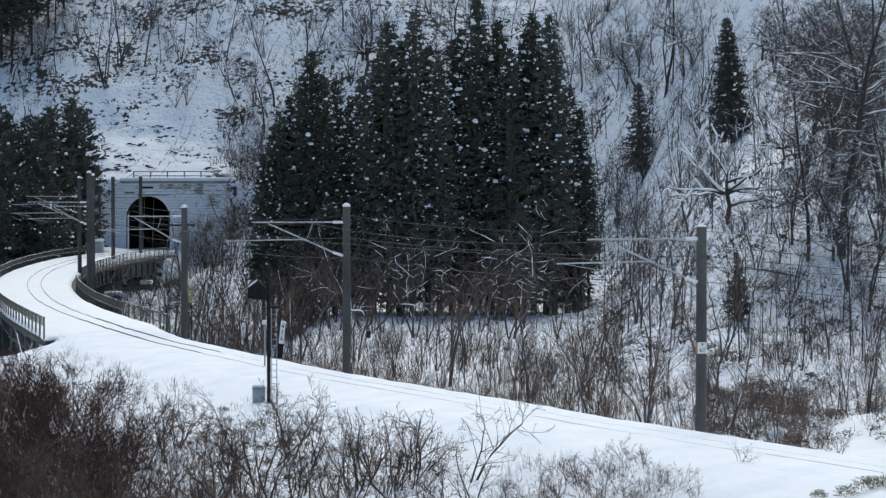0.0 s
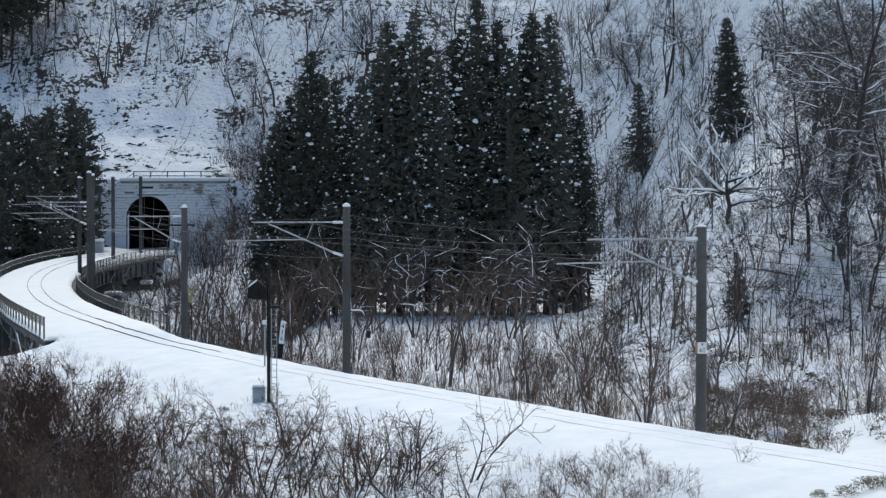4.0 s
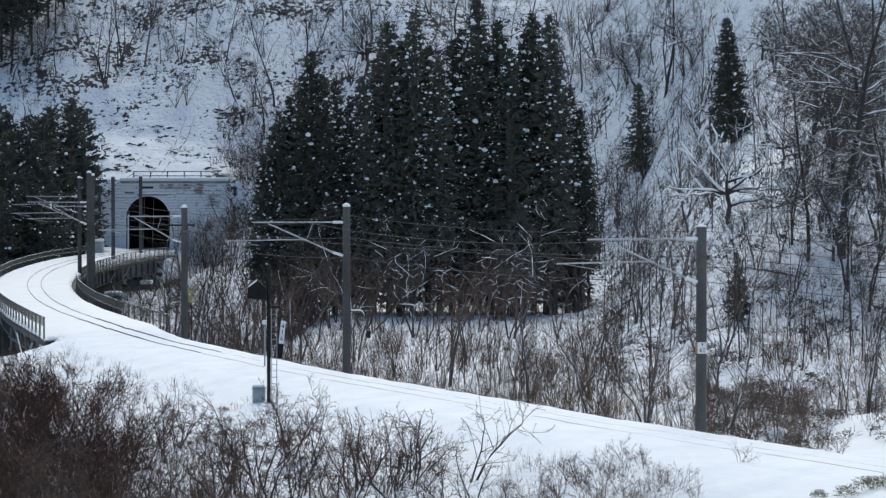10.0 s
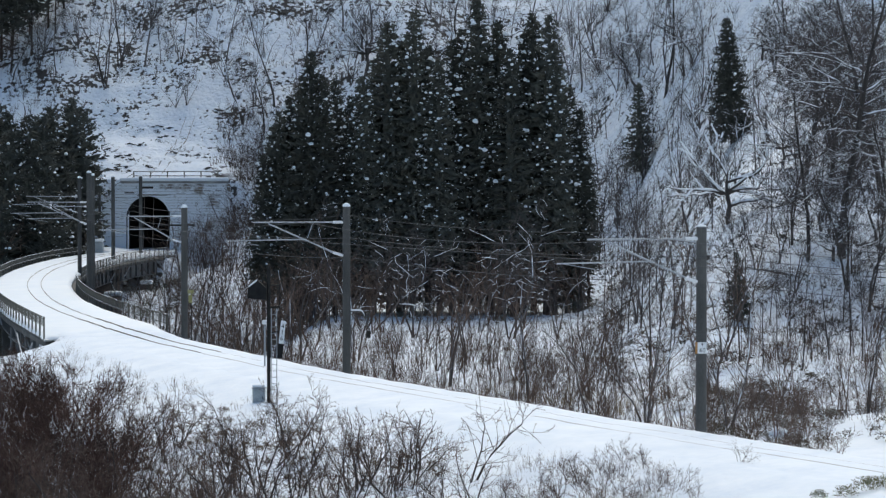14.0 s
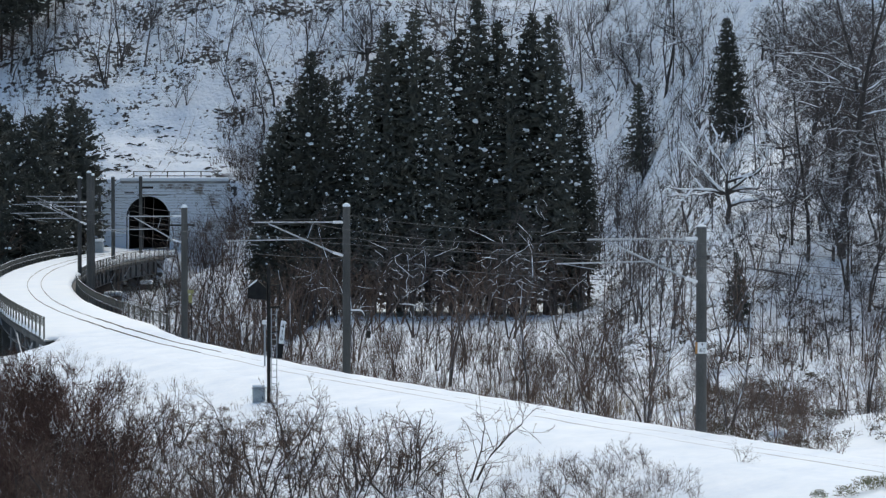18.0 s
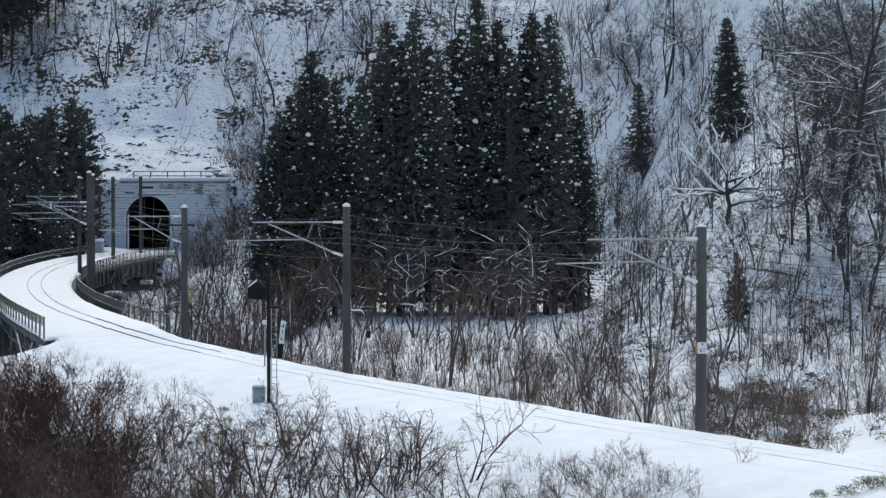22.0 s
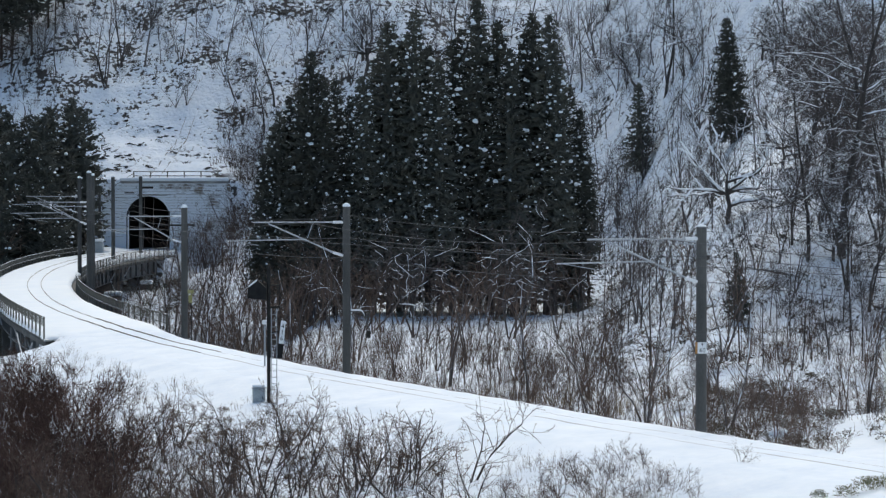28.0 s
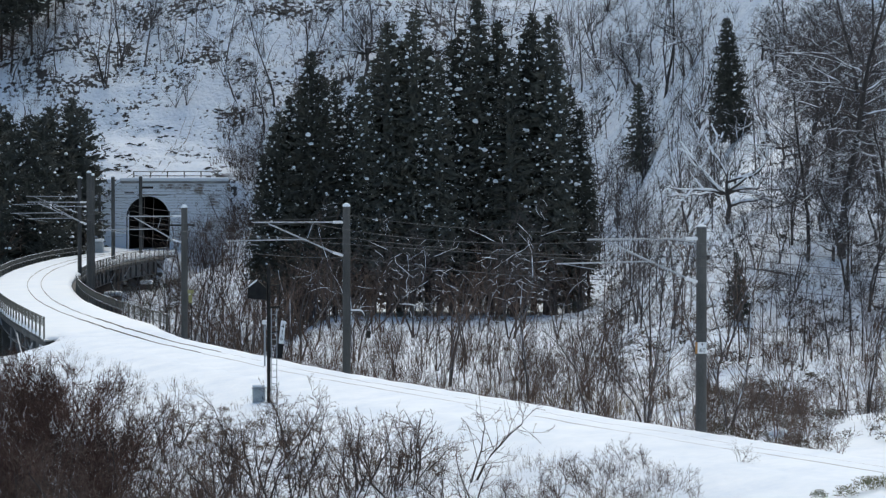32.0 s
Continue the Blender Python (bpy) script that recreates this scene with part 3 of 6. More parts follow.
def build_rails():
    """On the bank long stretches lie under snow; on the bridge the railheads show."""
    drifted = snow_lies(material("drifted_railhead", [(0.12, 0.085, 0.07), (0.24, 0.19, 0.16)], 1.2, 0.7, fine=8), 0.9, 0.42, 0.12)
    hidden = snow_lies(material("hidden_railhead", [(0.14, 0.1, 0.085), (0.26, 0.21, 0.18)], 1.2, 0.7, fine=8), 0.9, 0.5, 0.14)
    bare = snow_lies(material("bare_railhead", [(0.2, 0.17, 0.15), (0.34, 0.3, 0.27)], 1.2, 0.7, fine=8), 0.9, 0.0, 0.3)
    for d in (-0.53, 0.53):
        for y0, y1, m in ((62, 140, drifted if d < 0 else hidden), (140, 330, bare)):
            hw, lip = (0.019, 0.03) if m is bare else (0.02, 0.004)
            s = Soup()
            ys = np.arange(y0, y1 + 0.1, 0.8)
            for y in ys:
                q = beside(y, d)
                top = max(ground(q.x, q.y), bed_height(y, d) - 0.35 * smooth(160, 163.5, y) if y < 163 else -9)
                if 157 <= y <= 309:
                    top = max(top, 0.03 + noise.noise(Vector((q.x * 0.5, q.y * 0.4, 3))) * 0.05 - 0.3 * smooth(162, 157, y))
                top += 0.03 * smooth(148, 153, y) * smooth(172, 165, y)
                for dd, h in ((-hw, -0.08), (-hw, lip), (hw, lip), (hw, -0.08)):
                    s.v.append(tuple(beside(y, d + dd, top + h)))
            for i in range(len(ys) - 1):
                for j in range(3):
                    s.f.append((i * 4 + j, i * 4 + j + 1, i * 4 + j + 5, i * 4 + j + 4))
            ob = part("rail", s.mesh("rail"), m)
            tagged(ob, "rusty railhead nearly buried in snow", "rail", "rails", "structure")


build_rails()


# ---- overhead line ----
def lathe(bm, prof, n=16, m=None):
    rings = []
    for r, z in prof:
        rings.append([bm.verts.new((r * math.cos(2 * math.pi * k / n), r * math.sin(2 * math.pi * k / n), z)) for k in range(n)])
    for a, b in zip(rings, rings[1:]):
        for k in range(n):
            bm.faces.new((a[k], a[(k + 1) % n], b[(k + 1) % n], b[k]))
    bm.faces.new(list(reversed(rings[0])))
    bm.faces.new(rings[-1])
    if m is not None:
        bmesh.ops.transform(bm, matrix=m, verts=[v for r in rings for v in r])
    return bm


CONTACT, MESSENGER = 5.9, 6.78


def rod(name, a, b, r, mat, parent, label="", sides=8):
    s = Soup()
    s.tube([a, b], [r, r], sides, True)
    return part(name, s.mesh(name), mat, parent, label)


def catenary_pole(x, y, z0, z1, radius=0.18, arm=True, reach=4.2, depth_y=None, bands=(), label="weathered grey concrete catenary pole with a snow cap", arm_z=(6.72, 5.2, 5.9), cap=1.0):
    pole = thing("catenary_pole", label, "pole", pose(x, y, z0), "catenary poles")
    h = z1 - z0
    bm = bmesh.new()
    lathe(bm, [(radius * 1.06, -0.8), (radius * 1.06, 0.2), (radius * 0.98, h - 0.25), (radius * 0.98, h - 0.02), (radius * 0.9, h)], 18)
    part("shaft", bm, CONCRETE, pole, smooth=False)
    for zb in bands:
        bm = bmesh.new()
        lathe(bm, [(radius, zb - z0), (radius + 0.018, zb - z0 + 0.01), (radius + 0.018, zb - z0 + 0.05), (radius, zb - z0 + 0.06)], 18)
        part("band", bm, CONCRETE, pole)
    bm = bmesh.new()
    lathe(bm, [(radius * 0.95, h), (radius * 1.0, h + 0.05 * cap), (radius * 0.8, h + 0.13 * cap), (radius * 0.3, h + 0.17 * cap)], 14)
    part("snow_cap", bm, SNOW_CAP, pole, "round cap of snow")
    if arm:
        t = line_dir(depth_y or y)
        n = Vector((-t.y, t.x, 0))
        top, low, reg = (a - z0 for a in arm_z)
        q = lambda d, z: n * d + Vector((0, 0, z))
        rod("top_tube", q(0.62, top), q(reach, top + 0.02), 0.035, STEEL, pole)
        rod("insulator", q(radius, top), q(0.66, top), 0.062, PORCELAIN, pole, "white porcelain insulator")
        rod("diagonal_tube", q(0.62, low + 0.14), q(reach - 0.75, top - 0.05), 0.035, STEEL, pole)
        rod("insulator", q(radius, low), q(0.66, low + 0.14), 0.062, PORCELAIN, pole, "white porcelain insulator")
        rod("registration_tube", q(reach * 0.43, reg + 0.05), q(reach + 1.2, reg + 0.02), 0.028, STEEL, pole)
        rod("strut", q(reach * 0.42, reg + 0.1), q(reach * 0.36, top), 0.018, STEEL, pole)
        rod("steady_arm", q(reach + 0.9, reg), q(reach - 0.3, reg - 0.2), 0.014, STEEL, pole)
    return pole


A = catenary_pole(9.12, 99.6, -0.35, 7.14, 0.185, bands=(6.0, 5.0, 3.4, 2.9), reach=4.6, cap=0.45)
B = catenary_pole(-4.4, 128.7, -0.35, 7.42, 0.178, bands=(6.3, 5.3, 2.1, 1.9), reach=4.5)
C = catenary_pole(-14.5, 158.3, -0.4, 6.93, 0.178, bands=(5.9, 4.9), reach=3.6, arm_z=(6.45, 5.0, 5.7))
catenary_pole(-25.5, 203.5, -0.2, 8.75, 0.185, bands=(5.2, 7.4), reach=4.4, arm_z=(6.65, 5.1, 5.85))
catenary_pole(-25.6, 206.5, -0.2, 8.55, 0.14, bands=(5.2,), reach=3.6, arm_z=(6.3, 4.9, 5.4))
catenary_pole(-31.6, 245.5, -0.8, 8.2, 0.175, bands=(5.6, 6.6), reach=4.6, arm_z=(6.6, 5.2, 5.9))
catenary_pole(-32.3, 276.5, -2.6, 8.15, 0.18, arm=False, bands=(5.5, 6.7))
catenary_pole(-31.9, 298.0, -2.6, 8.15, 0.185, arm=False, bands=(5.5, 6.7))
catenary_pole(-37.2, 306.0, -0.5, 7.1, 0.15, arm=False, label="dark slim pole beside the tunnel mouth", bands=(5.0,))


def foundation(x, y, z, r):
    f = thing("pole_foundation", "concrete pole foundation beside the bridge, capped with snow", "foundation", pose(x, y, 0), "pole foundations")
    bm = bmesh.new()
    box(bm, -r, r, -r, r, -8.0, z, 0.08)
    part("block", bm, SHADED_CONCRETE, f)
    bm = bmesh.new()
    box(bm, -r - 0.05, r + 0.05, -r - 0.05, r + 0.05, z, z + 0.45, 0.2)
    part("snow_cap", bm, SNOW_CAP, f, "rounded snow on top")


foundation(-31.1, 266, -3.0, 0.75)
foundation(-30.7, 292, -3.0, 0.6)


def pole_extras():
    # curved bracket with a hanging fitting, on the far side
    line = [Vector((0.14 + 0.5 * min(1, k / 5) + 0.45 * max(0, k - 5) / 7, 0, 3.0 - 1.0 * (max(0, k - 5) / 7) ** 1.6)) for k in range(13)]
    s = Soup()
    s.tube(line, [0.028] * 13, 6, True)
    bracket = part("curved_bracket", s.mesh("curved_bracket"), CONCRETE, B)
    s = Soup()
    s.tube([p + Vector((0, 0, 0.05)) for p in line[:9]], [0.015, 0.03, 0.035, 0.04, 0.03, 0.035, 0.03, 0.02, 0.01], 6, True)
    part("snow_line", s.mesh("snow_line"), SNOW_CAP, bracket, "snow lying along the bracket")
    bm = bmesh.new()
    box(bm, 0.9, 1.1, -0.08, 0.08, 1.78, 2.12, 0.04)
    part("hanging_fitting", bm, DARK_STEEL, B)
    # little brackets near the head
    for z in (6.05, 5.95):
        rod("cross_arm", (-0.2, -0.1, z + 0.9), (-0.95, -0.2, z + 0.98), 0.03, STEEL, A)
    rod("cross_arm", (-1.4, -0.05, 6.35), (0.6, -0.05, 6.35), 0.05, DARK_STEEL, C)
    rod("fitting", (-0.85, -0.05, 6.1), (-0.85, -0.05, 7.15), 0.045, DARK_STEEL, C)
    # number board on the nearest pole
    bm = bmesh.new()
    box(bm, -0.15, 0.17, -0.245, -0.225, 3.02, 3.42, 0.006)
    board = part("number_board", bm, WHITE, A, "white number board with black figures")
    bm = bmesh.new()
    box(bm, -0.225, -0.13, -0.2, -0.18, 3.02, 3.42, 0.006)
    part("orange_board", bm, ORANGE, A, "faded orange board")
    letters("60", 0.22, (0.02, -0.25, 3.07), 0, board, BLACK)
    bm = bmesh.new()
    box(bm, 0.0, 0.03, -0.252, -0.246, 3.3, 3.37)
    box(bm, -0.02, 0.05, -0.252, -0.246, 3.35, 3.38)
    part("mark", bm, BLACK, board)


def letters(text, size, at, lean, parent, mat, turn=0):
    cu = bpy.data.curves.new("writing", "FONT")
    cu.body, cu.size, cu.align_x, cu.extrude, cu.resolution_u = text, size, "CENTER", 0.002, 2
    tmp = bpy.data.objects.new("writing", cu)
    me = bpy.data.meshes.new_from_object(tmp)
    bpy.data.objects.remove(tmp)
    me.name = "writing"
    me.materials.clear()
    ob = part("writing", me, mat, parent, "black figures")
    ob.matrix_basis = pose(*at, 90, lean, turn)
    return ob


pole_extras()


def wire(name, label, pts, sag, r=0.011, n=10):
    s = Soup()
    line = []
    for a, b in zip(pts, pts[1:]):
        a, b = Vector(a), Vector(b)
        for k in range(n):
            t = k / n
            line.append(a.lerp(b, t) - Vector((0, 0, sag * 4 * t * (1 - t))))
    line.append(Vector(pts[-1]))
    s.tube(line, [r] * len(line), 4)
    ob = part(name, s.mesh(name), WIRE)
    tagged(ob, label, "wire", "overhead wires")


def supports(d, z):
    return [tuple(beside(y, d, z)) for y in (60, 97.5, 126.5, 156, 202, 243, 276, 298, 316)]


wire("contact_wire", "thin dark contact wire hung over the track", supports(0.1, CONTACT), 0.02)
wire("messenger_wire", "thin dark messenger wire sagging between poles", supports(0.0, MESSENGER), 0.5)
wire("feeder_wire", "thin dark feeder wire on the pole brackets", [(28, 62, 6.0), (9.3, 99.3, 6.1), (-4.2, 128.4, 6.0), (-14.3, 158.0, 5.95), (-25.3, 203.2, 6.1), (-31.3, 245.2, 6.2), (-32.1, 276.2, 6.2), (-31.7, 297.7, 6.2)], 0.25)
wire("feeder_wire", "thin dark feeder wire on the pole brackets", [(28, 62, 5.1), (9.3, 99.3, 5.2), (-4.2, 128.4, 5.1), (-14.3, 158.0, 5.0), (-25.3, 203.2, 5.2), (-31.3, 245.2, 5.2), (-32.1, 276.2, 5.2), (-31.7, 297.7, 5.2)], 0.25)
wire("earth_wire", "thin dark wire along the pole heads", [(28, 62, 7.0), (9.1, 99.5, 7.0), (-4.4, 128.5, 7.05), (-14.5, 158.1, 6.7), (-25.5, 203.3, 7.6)], 0.35, 0.009)


# ---- signal and lineside things ----
def build_signal():
    D = 116.5
    x, z = -7.2, -0.8
    sig = thing("railway_signal", "dark steel railway signal mast with hooded head and ladder", "signal", pose(x, D, z))
    rod("mast", (0, 0, -0.6), (0, 0, 6.0), 0.075, DARK_STEEL, sig, sides=12)
    bm = bmesh.new()
    vs = [bm.verts.new((a * 0.38, y, b)) for y in (-0.2, 0.2) for a, b in ((-1, 4.62), (1, 4.56), (1, 5.04), (0.05, 5.38), (-1, 5.06))]
    for i in range(5):
        bm.faces.new((vs[i], vs[(i + 1) % 5], vs[5 + (i + 1) % 5], vs[5 + i]))
    bm.faces.new(list(reversed(vs[:5])))
    bm.faces.new(vs[5:])
    head = part("signal_head", bm, BLACK, sig, "black hooded signal head")
    head.location = (-0.46, -0.1, 0)
    bm = bmesh.new()
    box(bm, -0.45, 0.0, -0.26, 0.24, 0, 0.06, 0.02, m=Matrix.Translation((-0.44, -0.1, 5.36)) @ Matrix.Rotation(radians(-38), 4, "Y"))
    part("snow_cap", bm, SNOW_CAP, sig, "thin snow on the hood")
    rod("vent_pipe", (-0.44, -0.1, 5.36), (-0.44, -0.1, 5.66), 0.02, DARK_STEEL, sig, sides=6)
    rod("tie_arm", (-0.44, -0.1, 5.64), (0.0, 0.0, 5.64), 0.018, DARK_STEEL, sig, sides=6)
    # service cage behind the head
    for z0 in (4.25, 5.15):
        for a, b in (((0, -0.05), (0.45, -0.05)), ((0, 0.45), (0.45, 0.45)), ((0.45, -0.05), (0.45, 0.45))):
            rod("cage_bar", (a[0], a[1], z0), (b[0], b[1], z0), 0.018, DARK_STEEL, sig, sides=5)
    rod("cage_bar", (0.45, -0.05, 4.2), (0.45, -0.05, 5.15), 0.018, DARK_STEEL, sig, sides=5)
    bm = bmesh.new()
    box(bm, -0.3, 0.5, -0.1, 0.5, 4.2, 4.24, 0.005)
    part("platform", bm, DARK_STEEL, sig)
    ladder = part("ladder", Soup().mesh("ladder"), STEEL, sig, "galvanised steel ladder")
    for dx in (0.12, 0.34):
        rod("stile", (dx, -0.14, -0.4), (dx, -0.1, 4.2), 0.018, STEEL, ladder, sides=5)
    for k in range(17):
        rod("rung", (0.12, -0.13, -0.2 + 0.26 * k), (0.34, -0.13, -0.2 + 0.26 * k), 0.013, STEEL, ladder, sides=5)
    # leaning number plate, white over black
    m = pose(0.52, -0.15, 2.75, 0, 6, 0)
    bm = bmesh.new()
    box(bm, -0.1, 0.1, -0.015, 0.015, 0, 0.95, 0.01, m=m)
    plate = part("number_plate", bm, WHITE, sig, "white plate with black figures")
    bm = bmesh.new()
    box(bm, -0.11, 0.11, -0.02, 0.02, -0.62, -0.004, 0.01, m=m)
    part("lower_plate", bm, BLACK, sig, "black lower plate")
    for k, ch in enumerate("416"):
        letters(ch, 0.27, m @ Vector((0, -0.02, 0.64 - 0.25 * k)), 6, plate, BLACK)
    rod("bracket", (0, -0.1, 3.2), (0.52, -0.14, 3.25), 0.02, DARK_STEEL, sig)
    for z0 in (0.6, 1.6, 2.6, 3.6):
        rod("clamp", (0, 0, z0), (0, 0, z0 + 0.06), 0.09, DARK_STEEL, sig, sides=12)

    cab = thing("equipment_cabinet", "pale grey lineside cabinet with snow on its lid", "cabinet", pose(-7.65, 117.2, -0.75))
    bm = bmesh.new()
    box(bm, -0.26, 0.26, -0.2, 0.2, -0.3, 0.78, 0.02)
    part("body", bm, CABINET, cab)
    bm = bmesh.new()
    box(bm, -0.22, 0.22, -0.215, -0.2, 0.05, 0.7, 0.006)
    door = part("door", bm, CABINET, cab)
    bm = bmesh.new()
    box(bm, 0.14, 0.17, -0.24, -0.215, 0.35, 0.48, 0.004)
    part("handle", bm, DARK_STEEL, door)
    bm = bmesh.new()
    box(bm, -0.29, 0.29, -0.23, 0.23, 0.782, 0.83, 0.01)
    part("lid", bm, STEEL, cab)
    bm = bmesh.new()
    box(bm, -0.28, 0.28, -0.22, 0.22, 0.83, 0.96, 0.06)
    part("snow_cap", bm, SNOW_CAP, cab, "snow on the lid")

    post = thing("lineside_post", "pale thin steel post with a small box on top", "post", pose(-8.25, 130.5, 0.2))
    rod("pipe", (0, 0, -0.5), (0, 0, 1.75), 0.04, STEEL, post)
    bm = bmesh.new()
    box(bm, -0.12, 0.14, -0.1, 0.1, 1.75, 1.95, 0.02)
    part("box_head", bm, PORCELAIN, post)

    mk = thing("marker_plates", "faded yellow marker plates on a thin post", "sign", pose(-13.95, 156.4, -0.3))
    rod("post", (0, 0, -0.8), (0, 0, 2.75), 0.03, DARK_STEEL, mk)
    bm = bmesh.new()
    box(bm, -0.2, 0.14, -0.06, -0.03, 2.5, 2.7, 0.02)
    part("upper_plate", bm, YELLOW, mk, "faded pale yellow plate")
    bm = bmesh.new()
    box(bm, -0.15, 0.05, -0.07, -0.035, 1.98, 2.44, 0.02)
    part("yellow_plate", bm, YELLOW, mk, "faded yellow plate")

    stub = thing("wooden_stake", "short dark stake standing in the snow", "stake", pose(0.27, 86.0, ground(0.27, 86.0)))
    rod("stake", (0, 0, -0.3), (0.0, 0, 0.55), 0.045, DARK_STEEL, stub)

    hut = thing("equipment_cabinet", "grey cabinet beside the tunnel, snow on its roof", "cabinet", pose(-36.6, 300, -0.3))
    bm = bmesh.new()
    box(bm, -0.6, 0.5, -0.4, 0.4, -0.5, 1.5, 0.03)
    part("body", bm, CABINET, hut)
    bm = bmesh.new()
    box(bm, -0.7, 0.6, -0.5, 0.5, 1.502, 1.8, 0.12)
    part("snow_cap", bm, SNOW_CAP, hut, "snow on the roof")


build_signal()


# ---- plants ----
def turn_to(d, tilt, spin):
    """The direction d tilted by tilt radians, spun about d."""
    d = d / np.linalg.norm(d)
    a = np.cross(d, (0.3, 0.2, 1.0) if abs(d[2]) < 0.9 else (1.0, 0.2, 0.1))
    a /= np.linalg.norm(a)
    b = np.cross(d, a)
    return d * math.cos(tilt) + (a * math.cos(spin) + b * math.sin(spin)) * math.sin(tilt)


def limb(s, twigs, rng, p, d, length, r, level, depth, wander, lift, kids, segs, thin, flare=(0.45, 1.05), laden=None, sway=1.25):
    """One limb and, by chance, the smaller ones that leave it."""
    n = segs[level]
    pts, rad = [p], [r]
    d = d / np.linalg.norm(d)
    seg = length / n
    for k in range(n):
        d = d + rng.normal(0, wander, 3) + np.array([0, 0, lift])
        d /= np.linalg.norm(d)
        p = p + d * seg
        pts.append(p)
        rad.append(max(r * (1 - (0.75 if level == 0 else 0.85) * (k + 1) / n), thin * 0.5))
    if laden is not None and (0 if len(laden) > 3 else 1) <= level <= laden[1] and rng.uniform() < (laden[3] * (1.0 if level == 0 else 0.5) if len(laden) > 3 else 0.8 if level == 1 else 0.3):
        ride = [q + np.array([0, 0, rr * 0.7 + 0.015]) for q, rr in zip(pts, rad)]
        k0 = rng.integers(0, max(1, n - 1))
        k1 = min(n + 1, k0 + 2 + rng.integers(0, n))
        if len(laden) > 3:
            k0, k1 = rng.integers(0, 2), n + 1
        if abs(pts[k1 - 1][2] - pts[k0][2]) < (0.75 if len(laden) > 3 else 0.5) * seg * (k1 - k0):
            fat = [max(0.004, (rr * 0.7 + laden[2]) * rng.uniform(0.5, 1.2)) for rr in rad[k0:k1]]
            fat[0], fat[-1] = fat[0] * 0.3, fat[-1] * 0.3
            laden[0].tube(ride[k0:k1], fat, 4, True)
    if n == 1:
        s.cone(pts[0], pts[1], r)
        return
    s.tube(pts, rad, 6 if level == 0 and r > 0.06 else 4 if level == 0 or r > 0.05 else 3)
    if level >= depth:
        return
    for k in range(kids[level]):
        f = rng.uniform(0.3 if level == 0 else 0.2, 1.0)
        i = min(n - 1, int(f * n))
        q = pts[i] + (pts[i + 1] - pts[i]) * (f * n - i)
        nd = turn_to(pts[i + 1] - pts[i], rng.uniform(*flare), rng.uniform(0, 2 * math.pi))
        scale = rng.uniform(0.35, 0.62) * (1.15 - 0.6 * f) * (0.65 if level == 2 else 1)
        limb(twigs, twigs, rng, q, nd, length * scale, max(r * 0.5 * (1.1 - 0.7 * f), thin), level + 1, depth, wander * sway, lift, kids, segs, thin, flare, laden, min(sway, 1.4))


def bare_plant(name, label, category, seed, height, r, stems, spread, wander, lift, kids, segs, thin, bark, twig, stem_name="trunk", foot=0.1, flare=(0.45, 1.05), crown="crown", snow=None, sway=1.25):
    """A leafless tree or bush: each stem a part, its fine wood one part."""
    rng = np.random.default_rng(seed)
    t = thing(name, label, category, pose(0, 0, -500))
    tw, lie = Soup(), Soup()
    for k in range(stems):
        s = Soup()
        a = rng.uniform(0, 2 * math.pi)
        tilt = rng.uniform(0.2, 1) * spread
        d = np.array([math.cos(a) * tilt, math.sin(a) * tilt, 1.0])
        p = np.array([rng.normal(0, foot) * (stems > 1), rng.normal(0, foot) * (stems > 1), -0.4])
        limb(s, tw, rng, p, d, height * rng.uniform(0.65 if stems > 1 else 0.95, 1.0), r * rng.uniform(0.7, 1), 0, len(kids), wander, lift, kids, segs, thin, flare, (lie, *snow) if snow else None, sway)
        part(stem_name, s.mesh(stem_name), bark, t)
    c = part(crown, tw.mesh(crown), twig, t)
    c["kind"] = "stuff"
    if lie.v:
        part("snow_lining", lie.mesh("snow_lining"), SNOW_CAP, t, "thick snow lying along the limbs")["kind"] = "stuff"
    return t


